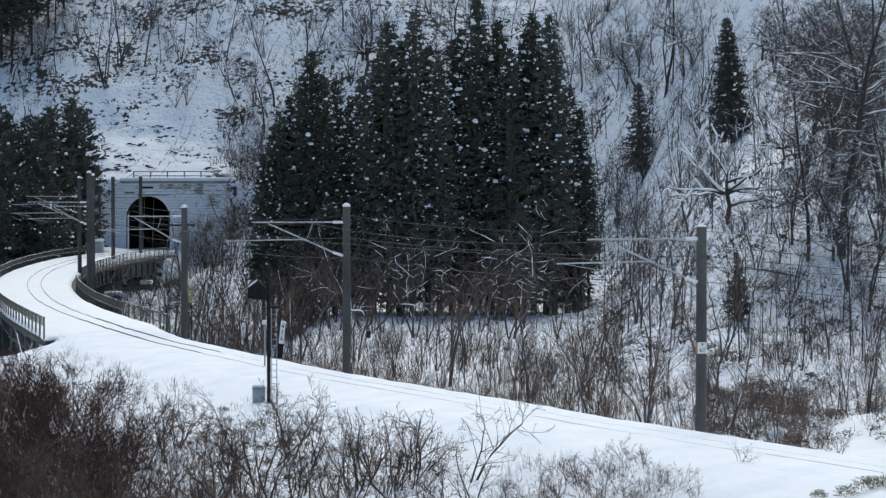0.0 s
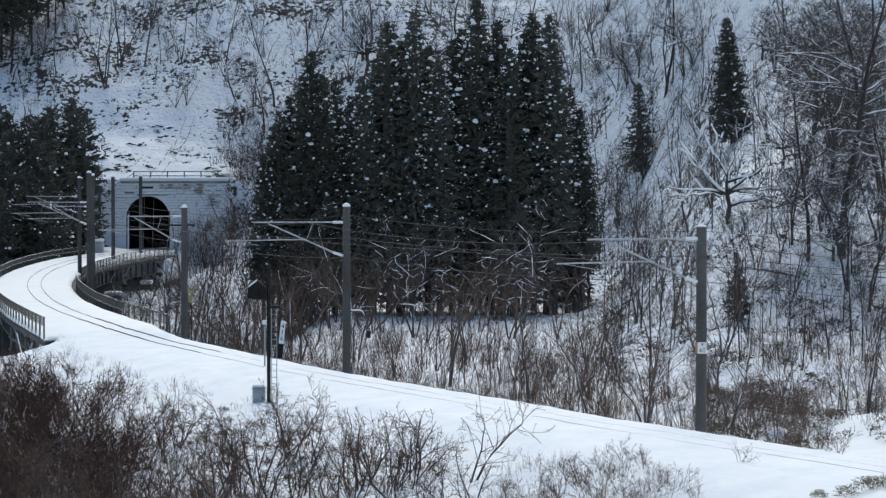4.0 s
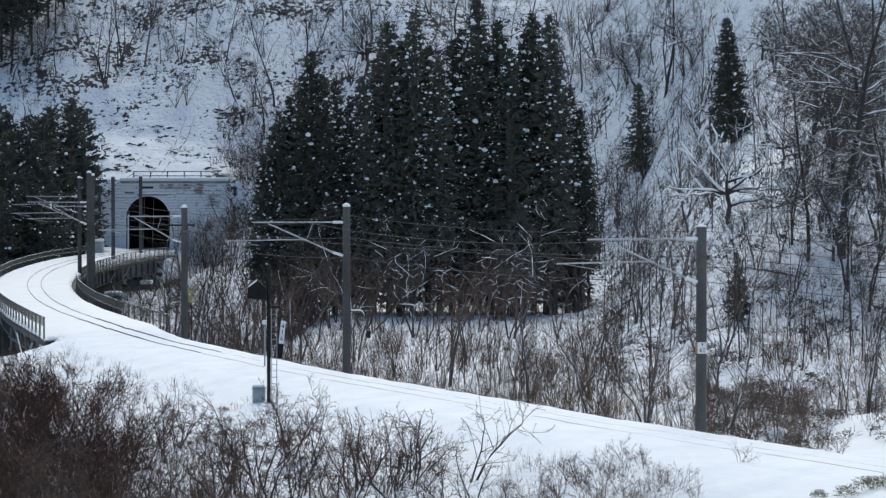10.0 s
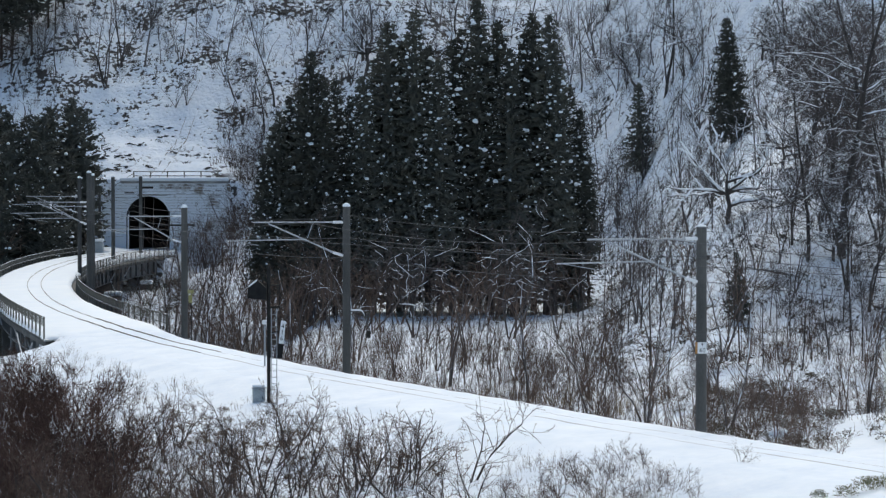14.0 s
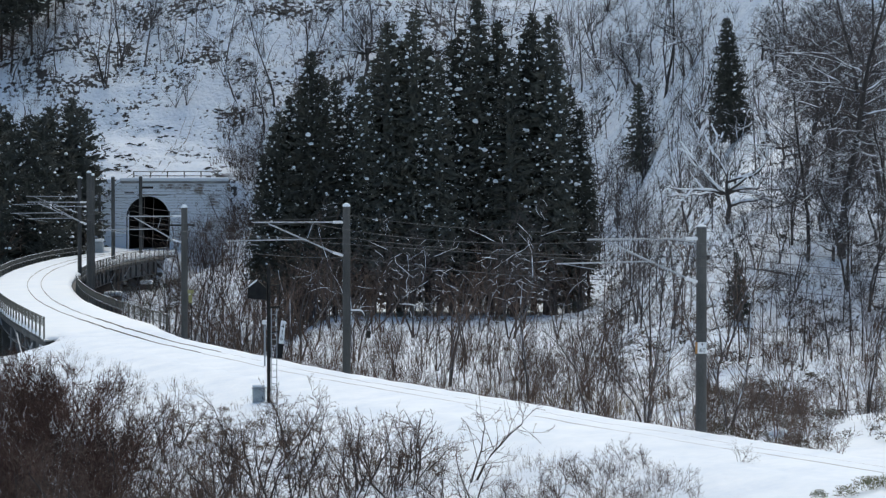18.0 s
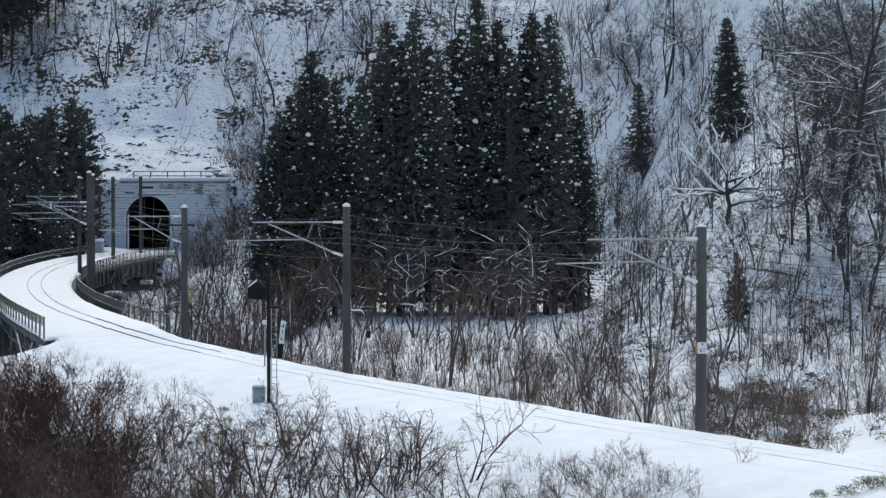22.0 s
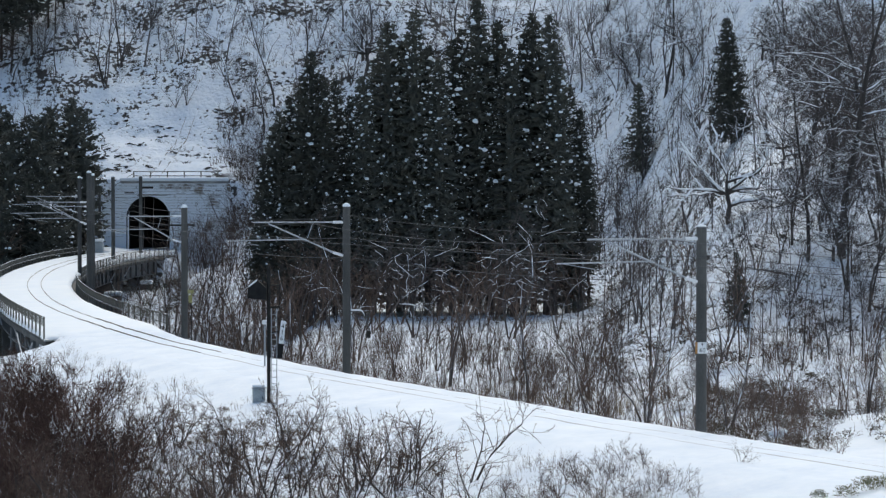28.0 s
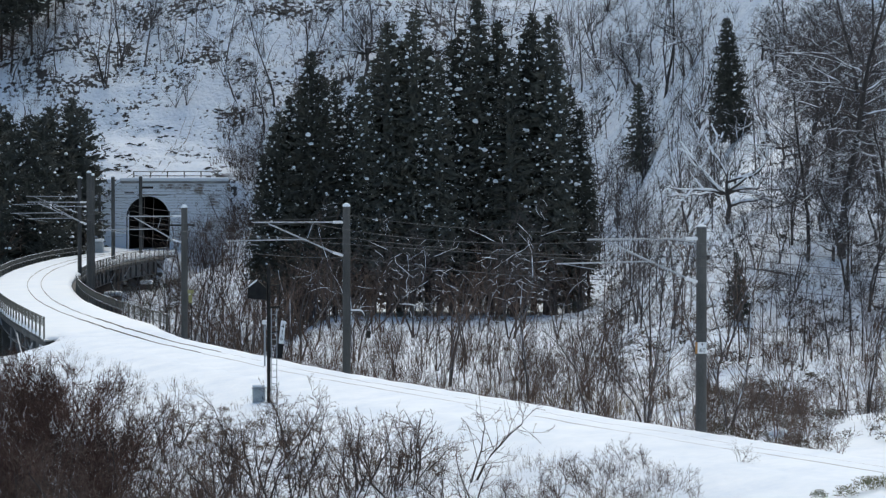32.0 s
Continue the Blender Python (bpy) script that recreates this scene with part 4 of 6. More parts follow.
def cedar(seed, height, width, bare=0.12, snow=30, label="tall dark cedar with small clumps of snow", dense=1.0, size=1.0, dome=0.72, dead=0):
    """A conifer: trunk, a close dark heart, feathery sprays in drooping tiers, lumps of snow; dome: how round its outline is."""
    rng = np.random.default_rng(seed)
    tr, fo, sn, dry = Soup(), Soup(), Soup(), Soup()
    hs = np.linspace(-0.5, height, 9)
    tr.tube([(0.05 * math.sin(h), 0.05 * math.cos(h * 0.7), h) for h in hs], [max(0.03, 0.011 * (height - h) + 0.02) for h in hs], 7)
    reach = lambda f: width * (max(0.0, 1 - f) ** dome * (0.66 + 0.34 * min(1, f / 0.2)))
    # the close heart, its skin broken into ragged tiers
    rows, sides = int(height * 2.2), 10
    lean = rng.uniform(0.82, 1.18, sides)
    for i in range(rows + 1):
        f = i / rows
        for j in range(sides):
            k = max(0.02, reach(f) * rng.uniform(0.06, 0.3))
            q = j * 2 * math.pi / sides + rng.uniform(-0.3, 0.3)
            fo.v.append((k * math.cos(q), k * math.sin(q), height * (bare + 0.04 + (0.93 - bare) * f) + rng.uniform(-0.35, 0.35)))
    fo.f += [(i * sides + j, i * sides + (j + 1) % sides, (i + 1) * sides + (j + 1) % sides, (i + 1) * sides + j) for i in range(rows) for j in range(sides)]
    n = int(height * 19 * dense)
    for k in range(n):
        f = (k + rng.uniform(0, 1)) / n
        h = height * (bare + (1 - bare) * f)
        a = k * 2.4 + rng.uniform(-0.9, 0.9)
        L = reach(f) * lean[int(a * sides / 6.2832) % sides] * rng.uniform(0.72, 1.08) + 0.1
        out = np.array([math.cos(a), math.sin(a), 0.0])
        side = np.array([-math.sin(a), math.cos(a), 0.0])
        droop = -0.2 * (1 - f) + 0.3 * f + rng.uniform(-0.3, 0.3)
        root = np.array([0, 0, h])
        tip = root + out * L + np.array([0, 0, droop * L])
        # one bough: a fringed, drooping body with tufts along both sides and a hanging fringe
        fo.spindle(root + out * L * 0.1, root * 0.14 + tip * 0.86, (0.06 * L + 0.06) * size, 3, 0.6)
        m = max(5, int((4 + L * 2.6) * dense))
        for j in range(m):
            g = 0.42 + 0.58 * (j + rng.uniform(0.0, 1)) / m
            p = root * (1 - g) + tip * g
            sz = rng.uniform(0.3, 0.56) * (0.6 + 0.4 * (1 - f)) * (1.3 - 0.5 * g) * size
            way = rng.normal(0, 0.5, 3) + out * 0.35
            p = p + rng.normal(0, 0.1 + 0.05 * L, 3) * (1, 1, 0.8)
            fo.cone(p - way * sz * 0.3, p + way * sz, sz * rng.uniform(0.24, 0.38))
        if (0.05 if height < 20 else 0.22) < f < 0.93 and rng.uniform() < 2.6 * snow / n:
            g = rng.uniform(1.0, 1.12)
            q = root * (1 - g) + tip * g + np.array([0, 0, 0.16])
            big = rng.uniform(0.1, 0.17) * (1.5 if rng.uniform() < 0.15 else 1) * min(size, 1.0)
            sn.blob(q, big, rng.uniform(0.7, 1.0), rng)
            if rng.uniform() < 0.35:
                sn.blob(q + rng.normal(0, 1, 3) * big * (1.3, 1.0, 0.5), big * 0.6, 0.8, rng)
    # fine dustings: thin flakes lying on the sprays
    for k in range(int(snow * 8)):
        f = rng.uniform(0.05, 0.95)
        a, L = rng.uniform(0, 6.283), reach(f) * rng.uniform(0.85, 1.12)
        p = np.array([L * math.cos(a), L * math.sin(a), height * (bare + (1 - bare) * f) + rng.uniform(-0.5, 0.3)])
        sn.spindle(p, p + np.array([rng.uniform(-0.3, 0.3), rng.uniform(-0.3, 0.3), rng.uniform(-0.1, 0.05)]), rng.uniform(0.025, 0.05), 3)
    for k in range(dead):
        h, a = height * bare * rng.uniform(0.25, 1.4), rng.uniform(0, 6.283)
        L = width * rng.uniform(0.3, 0.75)
        o = np.array([math.cos(a), math.sin(a), rng.uniform(-0.35, 0.1)])
        dry.tube([np.array([0, 0, h]), o * L * 0.5 + (0, 0, h + 0.1), o * L + (0, 0, h - 0.1)], [0.035, 0.026, 0.012], 3)
        for j in range(5):
            p = o * L * rng.uniform(0.4, 1) + (0, 0, h)
            dry.cone(p, p + rng.normal(0, 0.4, 3), 0.018)
    t = thing("cedar", label, "tree", pose(0, 0, -500))
    part("trunk", tr.mesh("trunk"), CEDAR_BARK, t)
    part("crown", fo.mesh("crown"), NEEDLE, t)["kind"] = "stuff"
    if dry.v:
        part("deadwood", dry.mesh("deadwood"), DEAD_TWIG, t, "dead brown lower branches")["kind"] = "stuff"
    if sn.v:
        part("snow_clumps", sn.mesh("snow_clumps"), SNOW_CAP, t, "small lumps of clinging snow")["kind"] = "stuff"
    return t


rnd = random.Random(11)
used = {}


def plant(proto, x, y, s=1.0, spin=None, group="", label="", tilt=3):
    """Sets a plant on the ground: the first time the plant itself, then copies."""
    m = pose(x, y, ground(x, y) - 0.05, rnd.uniform(-tilt, tilt), rnd.uniform(-tilt, tilt), rnd.uniform(0, 360) if spin is None else spin)
    ob = copy_thing(proto, m) if proto.name in used else proto
    used[proto.name] = 1
    ob.matrix_basis = m @ Matrix.Scale(s, 4)
    if group:
        ob["group"] = group
    if label:
        ob["label"] = label
    return ob


# the cedar stand across the river
CEDARS = [cedar(30 + k, 22, w, b, s, dead=d, dense=0.7, dome=0.6, size=1.1) for k, (w, b, s, d) in enumerate(((2.9, 0.2, 24, 26), (2.6, 0.24, 38, 30), (3.2, 0.16, 16, 20), (2.5, 0.28, 30, 34), (2.8, 0.22, 13, 26)))]
REAR = [cedar(37 + k, 22, 4.0, 0.05, 2, dense=0.5, size=1.3) for k in range(2)]
for x, y, top in ((-14.6, 230.5, 16.1), (-14.0, 231.7, 18.1), (-13.4, 231.0, 19.0), (-12.6, 231.9, 19.8), (-11.7, 232.0, 20.2), (-10.7, 229.8, 22.3), (-9.6, 229.6, 19.9), (-8.9, 232.8, 19.5), (-7.5, 230.5, 17.8), (-6.5, 230.4, 19.5),
                  (-5.7, 233.5, 20.9), (-4.4, 231.4, 24.0), (-3.4, 232.8, 22.5), (-2.5, 231.4, 25.0), (-1.3, 232.1, 22.1), (-0.3, 230.1, 20.9), (0.7, 232.0, 22.6), (1.8, 233.0, 23.5), (2.9, 231.6, 25.9), (3.9, 232.5, 22.5),
                  (4.7, 232.2, 24.1), (5.7, 229.8, 21.8), (6.6, 232.5, 23.2), (7.5, 231.9, 24.7), (8.4, 230.7, 24.4), (9.1, 229.6, 20.4), (10.2, 233.0, 18.8), (11.3, 231.4, 16.6), (12.0, 232.4, 12.5),
                  (-12.0, 236, 17), (-9.0, 236.5, 17.5), (-6.2, 236, 18), (-3.6, 236, 20), (-1.2, 237, 19.5), (1.4, 237, 20.5), (3.8, 236, 21), (6.4, 237, 20.5), (9.0, 236, 18), (11.0, 236, 14)):
    plant(rnd.choice(CEDARS if y < 235 else REAR), x, y, top / 22, group="cedar stand", tilt=0.7)
SLIM = cedar(50, 13, 2.7, 0.05, 20, "slim dark fir on the snowy slope, snow on its tiers", 1.5, 0.8, 0.62)
SMALL = cedar(51, 8, 2.2, 0.04, 9, "small open fir on the snowy slope", 1.1, 0.75, 0.8)
# dark conifers beyond the bridge and at the hill's upper edge
LOW = [cedar(60 + k, 15, 3.6, 0.02, 10, "dark snow-flecked conifer beyond the bridge", 0.6, 1.3, 0.5) for k in range(3)]
for x, y, h in ((-46.6, 300.0, 20.4), (-45.1, 299.0, 19.8), (-43.3, 298.0, 18.2), (-41.6, 298.0, 19.6), (-40.4, 303.0, 18.5), (-39.8, 308.0, 16.5), (-40.0, 305.0, 14.5), (-41.6, 293.0, 17.9), (-44.6, 292.0, 17.3), (-40.6, 294.0, 16.0),
                (-40.3, 299, 15.8), (-42.4, 289.0, 15.3), (-41.3, 288.0, 13.0), (-46.8, 293, 16.5), (-48.2, 289, 14.5), (-44.6, 287, 13.5), (-43.8, 302, 18.8), (-42.2, 304, 18.4), (-45.8, 295, 18.6), (-40.6, 290.5, 13.5)):
    plant(rnd.choice(LOW), x, y, h / 15, group="riverside conifers")
UPPER = [cedar(70 + k, 14, 3.2, 0.42, 4, "dark conifer at the upper edge of the slope", 0.55, 1.3, dead=30) for k in range(2)]
for x, y, s in ((-54, 337, 1), (-52, 341, 0.9), (-50, 342, 1.0), (-48, 344, 0.9), (-56, 336, 1.1), (-53, 344, 0.9), (-51, 346, 1.0), (-55, 341, 1.1), (-46.5, 347, 0.8), (-51.5, 337.5, 0.9), (-47, 343, 0.7), (-53, 340, 1.1), (-49.5, 340, 0.9), (-50, 345, 1.1)):
    plant(rnd.choice(UPPER), x, y, s, group="upper conifers")

TREE_SEGS = (7, 4, 2, 1)
LARGE = [bare_plant("bare_tree", "bare grey deciduous tree, snow along its limbs", "tree", 100 + k, 12, 0.16, 1, 0.22, 0.1, 0.05, (9, 5, 3), TREE_SEGS, 0.016, BARK, TWIG, snow=(1, 0.02)) for k in range(5)]
SLENDER = [bare_plant("sapling", "slender bare sapling with a dark stem", "tree", 120 + k, 9, 0.075, 1, 0.14, 0.06, 0.06, (8, 4, 3), TREE_SEGS, 0.014, SAPLING_BARK, DARK_TWIG) for k in range(5)]
MULTI = [bare_plant("bare_tree", "bare tree with several leaning stems", "tree", 140 + k, 9, 0.1, 4, 0.4, 0.1, 0.05, (5, 3, 2), TREE_SEGS, 0.014, BARK, TWIG, snow=(1, 0.015)) for k in range(4)]
CROOKED = [bare_plant("bare_tree", "crooked bare tree with thick snow on its limbs", "tree", 160 + k, 6.5, 0.17, 2, 0.6, 0.2, -0.01, (6, 4, 2), TREE_SEGS, 0.04, BARK, TWIG, flare=(0.7, 1.3), snow=(2, 0.04)) for k in range(4)]
BUSH_SEGS = (4, 3, 1)
FINE_SHRUB = [bare_plant("shrub", "fine shrub", "shrub", 280 + k, 3.2, 0.028, 4, 0.6, 0.12, 0.04, (6, 4), (4, 2, 1), 0.013, DARK_TWIG, DARK_TWIG, "stem", 0.25, flare=(0.4, 1.2), crown="branchwork") for k in range(3)]
HILL_SHRUB = [bare_plant("shrub", "bare grey shrub on the snowy slope", "shrub", 180 + k, 3.4, 0.03, 5, 0.5, 0.1, 0.05, (5, 3), BUSH_SEGS, 0.013, DARK_TWIG, DARK_TWIG, "stem", 0.2, crown="branchwork") for k in range(4)]

BIG = [bare_plant("bare_tree", "great spreading bare tree with snow-lined limbs", "tree", 170 + k, 22, 0.3, 1, 0.08, 0.07, 0.01, (15, 8, 6), (11, 7, 3, 1), 0.017, SAPLING_BARK, DARK_TWIG, flare=(0.9, 1.45), snow=(2, 0.025), sway=1.6) for k in range(2)]
TWIGGY = [bare_plant("bare_tree", "dense dark twiggy tree, snow along its drooping limbs", "tree", 175 + k, 12, 0.15, 2, 0.3, 0.1, -0.005, (16, 10, 7), (8, 4, 2, 1), 0.02, SAPLING_BARK, DARK_TWIG, flare=(0.8, 1.5), snow=(2, 0.022), sway=1.4) for k in range(3)]
FAN = [bare_plant("bare_tree", "low spreading tree, broken snow along its dark limbs", "tree", 178 + k, 7, 0.07, 4, 0.7, 0.17, 0.04, (7, 5, 3), (9, 6, 2, 1), 0.013, BARK, DARK_TWIG, foot=0.15, snow=(2, 0.013)) for k in range(2)]


def snow_tree(seed, height, boughs):
    """A low tree: a short trunk and crooked, nearly level limbs with thick broken snow on them."""
    rng = np.random.default_rng(seed)
    t = thing("bare_tree", "crooked tree with level limbs thickly lined with snow", "tree", pose(0, 0, -500))
    s, tw, lie = Soup(), Soup(), Soup()
    top = height * 0.5
    line = [np.array([0.12 * math.sin(2.1 * k + seed), 0.1 * math.cos(1.7 * k), -0.4 + (top + 0.4) * k / 5]) for k in range(6)]
    s.tube(line, [0.19, 0.17, 0.15, 0.13, 0.09, 0.03], 7)
    part("trunk", s.mesh("trunk"), SAPLING_BARK, t)
    for k in range(boughs):
        s = Soup()
        a = k * 2 * math.pi / boughs + rng.uniform(-0.4, 0.4)
        up = rng.uniform(0.0, 0.75)
        d = np.array([1.3 * math.cos(a), 0.55 * math.sin(a), up])
        f = rng.uniform(0.55, 1.0)
        p = line[int(f * 4.99)]
        limb(s, tw, rng, p, d, height * rng.uniform(0.45, 0.75), 0.1 * rng.uniform(0.7, 1.1), 0, 3, 0.2, 0.01, (5, 4, 2), (8, 5, 2, 1), 0.014, (0.4, 1.0), (lie, 1, 0.055, 0.9), 1.2)
        part("bough", s.mesh("bough"), SAPLING_BARK, t)
    part("crown", tw.mesh("crown"), DARK_TWIG, t)["kind"] = "stuff"
    part("snow_lining", lie.mesh("snow_lining"), SNOW_CAP, t, "thick snow lying along the limbs")["kind"] = "stuff"
    return t


SNOWY = [snow_tree(190 + k, 7, n) for k, n in enumerate((11, 9, 10))]
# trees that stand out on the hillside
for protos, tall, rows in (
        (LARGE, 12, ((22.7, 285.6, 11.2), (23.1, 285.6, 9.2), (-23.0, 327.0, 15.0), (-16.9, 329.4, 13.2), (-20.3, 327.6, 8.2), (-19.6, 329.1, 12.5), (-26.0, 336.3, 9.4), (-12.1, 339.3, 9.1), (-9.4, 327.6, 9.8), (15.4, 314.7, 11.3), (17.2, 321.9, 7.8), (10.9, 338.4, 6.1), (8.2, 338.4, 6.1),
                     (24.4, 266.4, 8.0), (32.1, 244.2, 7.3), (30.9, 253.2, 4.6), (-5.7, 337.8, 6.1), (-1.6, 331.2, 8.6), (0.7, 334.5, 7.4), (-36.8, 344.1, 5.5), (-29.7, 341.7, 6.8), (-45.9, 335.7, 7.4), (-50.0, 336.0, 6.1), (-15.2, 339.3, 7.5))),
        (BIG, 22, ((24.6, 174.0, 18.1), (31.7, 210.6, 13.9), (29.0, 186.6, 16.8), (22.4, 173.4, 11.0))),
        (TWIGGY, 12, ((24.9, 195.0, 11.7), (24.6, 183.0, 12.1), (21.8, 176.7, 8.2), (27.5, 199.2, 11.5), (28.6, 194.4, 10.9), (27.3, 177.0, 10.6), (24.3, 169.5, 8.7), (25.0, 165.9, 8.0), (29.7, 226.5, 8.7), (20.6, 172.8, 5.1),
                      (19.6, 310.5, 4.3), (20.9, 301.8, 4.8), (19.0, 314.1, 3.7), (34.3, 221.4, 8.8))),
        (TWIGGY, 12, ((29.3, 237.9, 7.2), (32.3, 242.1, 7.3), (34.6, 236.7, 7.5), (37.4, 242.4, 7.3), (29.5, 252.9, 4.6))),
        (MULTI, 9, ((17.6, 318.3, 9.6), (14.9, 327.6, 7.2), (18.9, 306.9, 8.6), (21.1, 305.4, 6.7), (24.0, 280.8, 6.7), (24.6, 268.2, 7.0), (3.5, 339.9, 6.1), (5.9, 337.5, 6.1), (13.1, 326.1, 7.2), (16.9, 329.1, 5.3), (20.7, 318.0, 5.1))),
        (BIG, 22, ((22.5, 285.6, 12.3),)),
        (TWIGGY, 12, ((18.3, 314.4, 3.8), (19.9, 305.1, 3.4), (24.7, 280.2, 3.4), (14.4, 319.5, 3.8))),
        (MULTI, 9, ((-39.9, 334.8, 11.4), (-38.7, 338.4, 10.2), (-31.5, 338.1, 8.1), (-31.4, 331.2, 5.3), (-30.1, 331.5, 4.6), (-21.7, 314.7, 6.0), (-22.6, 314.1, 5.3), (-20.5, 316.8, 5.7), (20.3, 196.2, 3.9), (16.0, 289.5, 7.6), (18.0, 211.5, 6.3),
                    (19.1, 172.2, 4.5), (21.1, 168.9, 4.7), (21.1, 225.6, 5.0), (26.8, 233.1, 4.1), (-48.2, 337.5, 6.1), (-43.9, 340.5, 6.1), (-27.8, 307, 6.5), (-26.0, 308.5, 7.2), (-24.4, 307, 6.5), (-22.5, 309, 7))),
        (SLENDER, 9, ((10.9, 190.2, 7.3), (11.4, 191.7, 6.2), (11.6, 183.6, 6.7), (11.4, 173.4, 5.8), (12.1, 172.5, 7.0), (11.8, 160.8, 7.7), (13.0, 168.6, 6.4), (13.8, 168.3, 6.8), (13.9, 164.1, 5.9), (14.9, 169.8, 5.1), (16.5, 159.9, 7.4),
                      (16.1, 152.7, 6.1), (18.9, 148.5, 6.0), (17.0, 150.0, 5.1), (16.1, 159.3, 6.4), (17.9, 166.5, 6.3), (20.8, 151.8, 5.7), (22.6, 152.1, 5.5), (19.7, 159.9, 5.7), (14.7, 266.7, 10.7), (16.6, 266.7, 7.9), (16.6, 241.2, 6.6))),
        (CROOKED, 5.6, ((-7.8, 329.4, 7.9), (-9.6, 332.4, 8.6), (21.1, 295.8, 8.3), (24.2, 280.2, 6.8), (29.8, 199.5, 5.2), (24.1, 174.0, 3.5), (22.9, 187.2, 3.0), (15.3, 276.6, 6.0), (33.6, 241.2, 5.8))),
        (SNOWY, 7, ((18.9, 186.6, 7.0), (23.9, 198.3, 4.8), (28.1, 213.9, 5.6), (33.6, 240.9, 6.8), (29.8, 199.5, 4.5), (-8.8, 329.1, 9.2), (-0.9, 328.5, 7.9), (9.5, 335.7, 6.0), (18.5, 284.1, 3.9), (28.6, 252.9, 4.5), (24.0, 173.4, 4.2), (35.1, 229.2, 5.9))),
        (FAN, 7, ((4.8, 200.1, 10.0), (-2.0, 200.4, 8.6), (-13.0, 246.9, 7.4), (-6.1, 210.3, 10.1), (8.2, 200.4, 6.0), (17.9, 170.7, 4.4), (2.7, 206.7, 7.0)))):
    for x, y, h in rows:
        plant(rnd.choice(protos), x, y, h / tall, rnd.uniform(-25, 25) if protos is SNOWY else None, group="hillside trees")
plant(SMALL, 17.3, 164.7, 4.0 / 8, label="small dark fir among the bare saplings")
log = thing("fallen_trunk", "dark fallen trunk lying across the snowy slope", "log", pose(0, 0, 0))
s = Soup()
a, b = Vector((18.4, 171.9, ground(18.4, 171.9) + 0.12)), Vector((21.2, 171.0, ground(21.2, 171.0) + 0.12))
line = [a.lerp(b, k / 8) + Vector((0, 0, 0.03 * math.sin(2.3 * k))) for k in range(9)]
s.tube(line, [0.03, 0.04, 0.05, 0.055, 0.06, 0.065, 0.07, 0.075, 0.08], 6, True)
for k in (2, 4, 5, 6):
    s.cone(line[k], line[k] + Vector((-0.7, -0.1, 0.25 + 0.1 * (k % 3))), 0.025)
part("trunk", s.mesh("trunk"), SAPLING_BARK, log)
s = Soup()
s.tube([p + Vector((0, 0, 0.06)) for p in line[2:8]], [0.015, 0.045, 0.05, 0.04, 0.05, 0.015], 6, True)
part("snow_line", s.mesh("snow_line"), SNOW_CAP, log, "broken snow along its top")
plant(SLIM, 23.2, 227.1, 10.1 / 13)
plant(SMALL, 19.6, 279.6, 8.9 / 8)


def in_view(x, y):
    return abs(x) < 0.163 * y + 4


def scatter(protos, count, x0, x1, y0, y1, s0, s1, gap, keep=lambda x, y: True, group="", tilt=3):
    done, tries = [], 0
    while len(done) < count and tries < count * 40:
        tries += 1
        x, y = rnd.uniform(x0, x1), rnd.uniform(y0, y1)
        if not keep(x, y) or any((x - a) ** 2 + (y - b) ** 2 < gap * gap for a, b in done):
            continue
        done.append((x, y))
        plant(rnd.choice(protos), x, y, rnd.uniform(s0, s1), group=group, tilt=tilt)


def on_hill(x, y):
    slide = -42 < x < -26 and 305 < y < 335
    low = plain_ground(x, y) < 10.5 + 0.0586 * y
    return in_view(x, y) and low and hill_rise(x, y) > 1.2 and not slide and not (-40 < x < -22 and y < 316) and not (-16 < x < 14 and 222 < y < 243)


def right_side(x, y):
    return on_hill(x, y) and x > 9


scatter(LARGE, 12, 10, 60, 185, 300, 0.5, 0.85, 5, right_side, "hillside trees", 6)
scatter(SLENDER, 46, 8, 46, 162, 290, 0.4, 0.8, 1.8, right_side, "hillside saplings", 6)
scatter(MULTI, 16, 9, 50, 170, 300, 0.35, 0.7, 3, right_side, "hillside trees", 8)
scatter(CROOKED, 12, 10, 45, 175, 280, 0.6, 1.0, 4, right_side, "snowy crooked trees", 10)
scatter(SLENDER, 14, 9, 30, 142, 165, 0.4, 0.7, 2, lambda x, y: in_view(x, y) and x > 9 + 0.02 * (y - 150), "valley saplings", 6)
scatter(LARGE, 25, -60, 14, 300, 378, 0.45, 0.95, 4, on_hill, "hillside trees", 6)
scatter(SLENDER, 34, -60, 20, 260, 372, 0.4, 0.8, 3, on_hill, "hillside saplings", 5)
scatter(MULTI, 28, -60, 14, 300, 378, 0.4, 0.9, 3.2, on_hill, "hillside trees", 8)


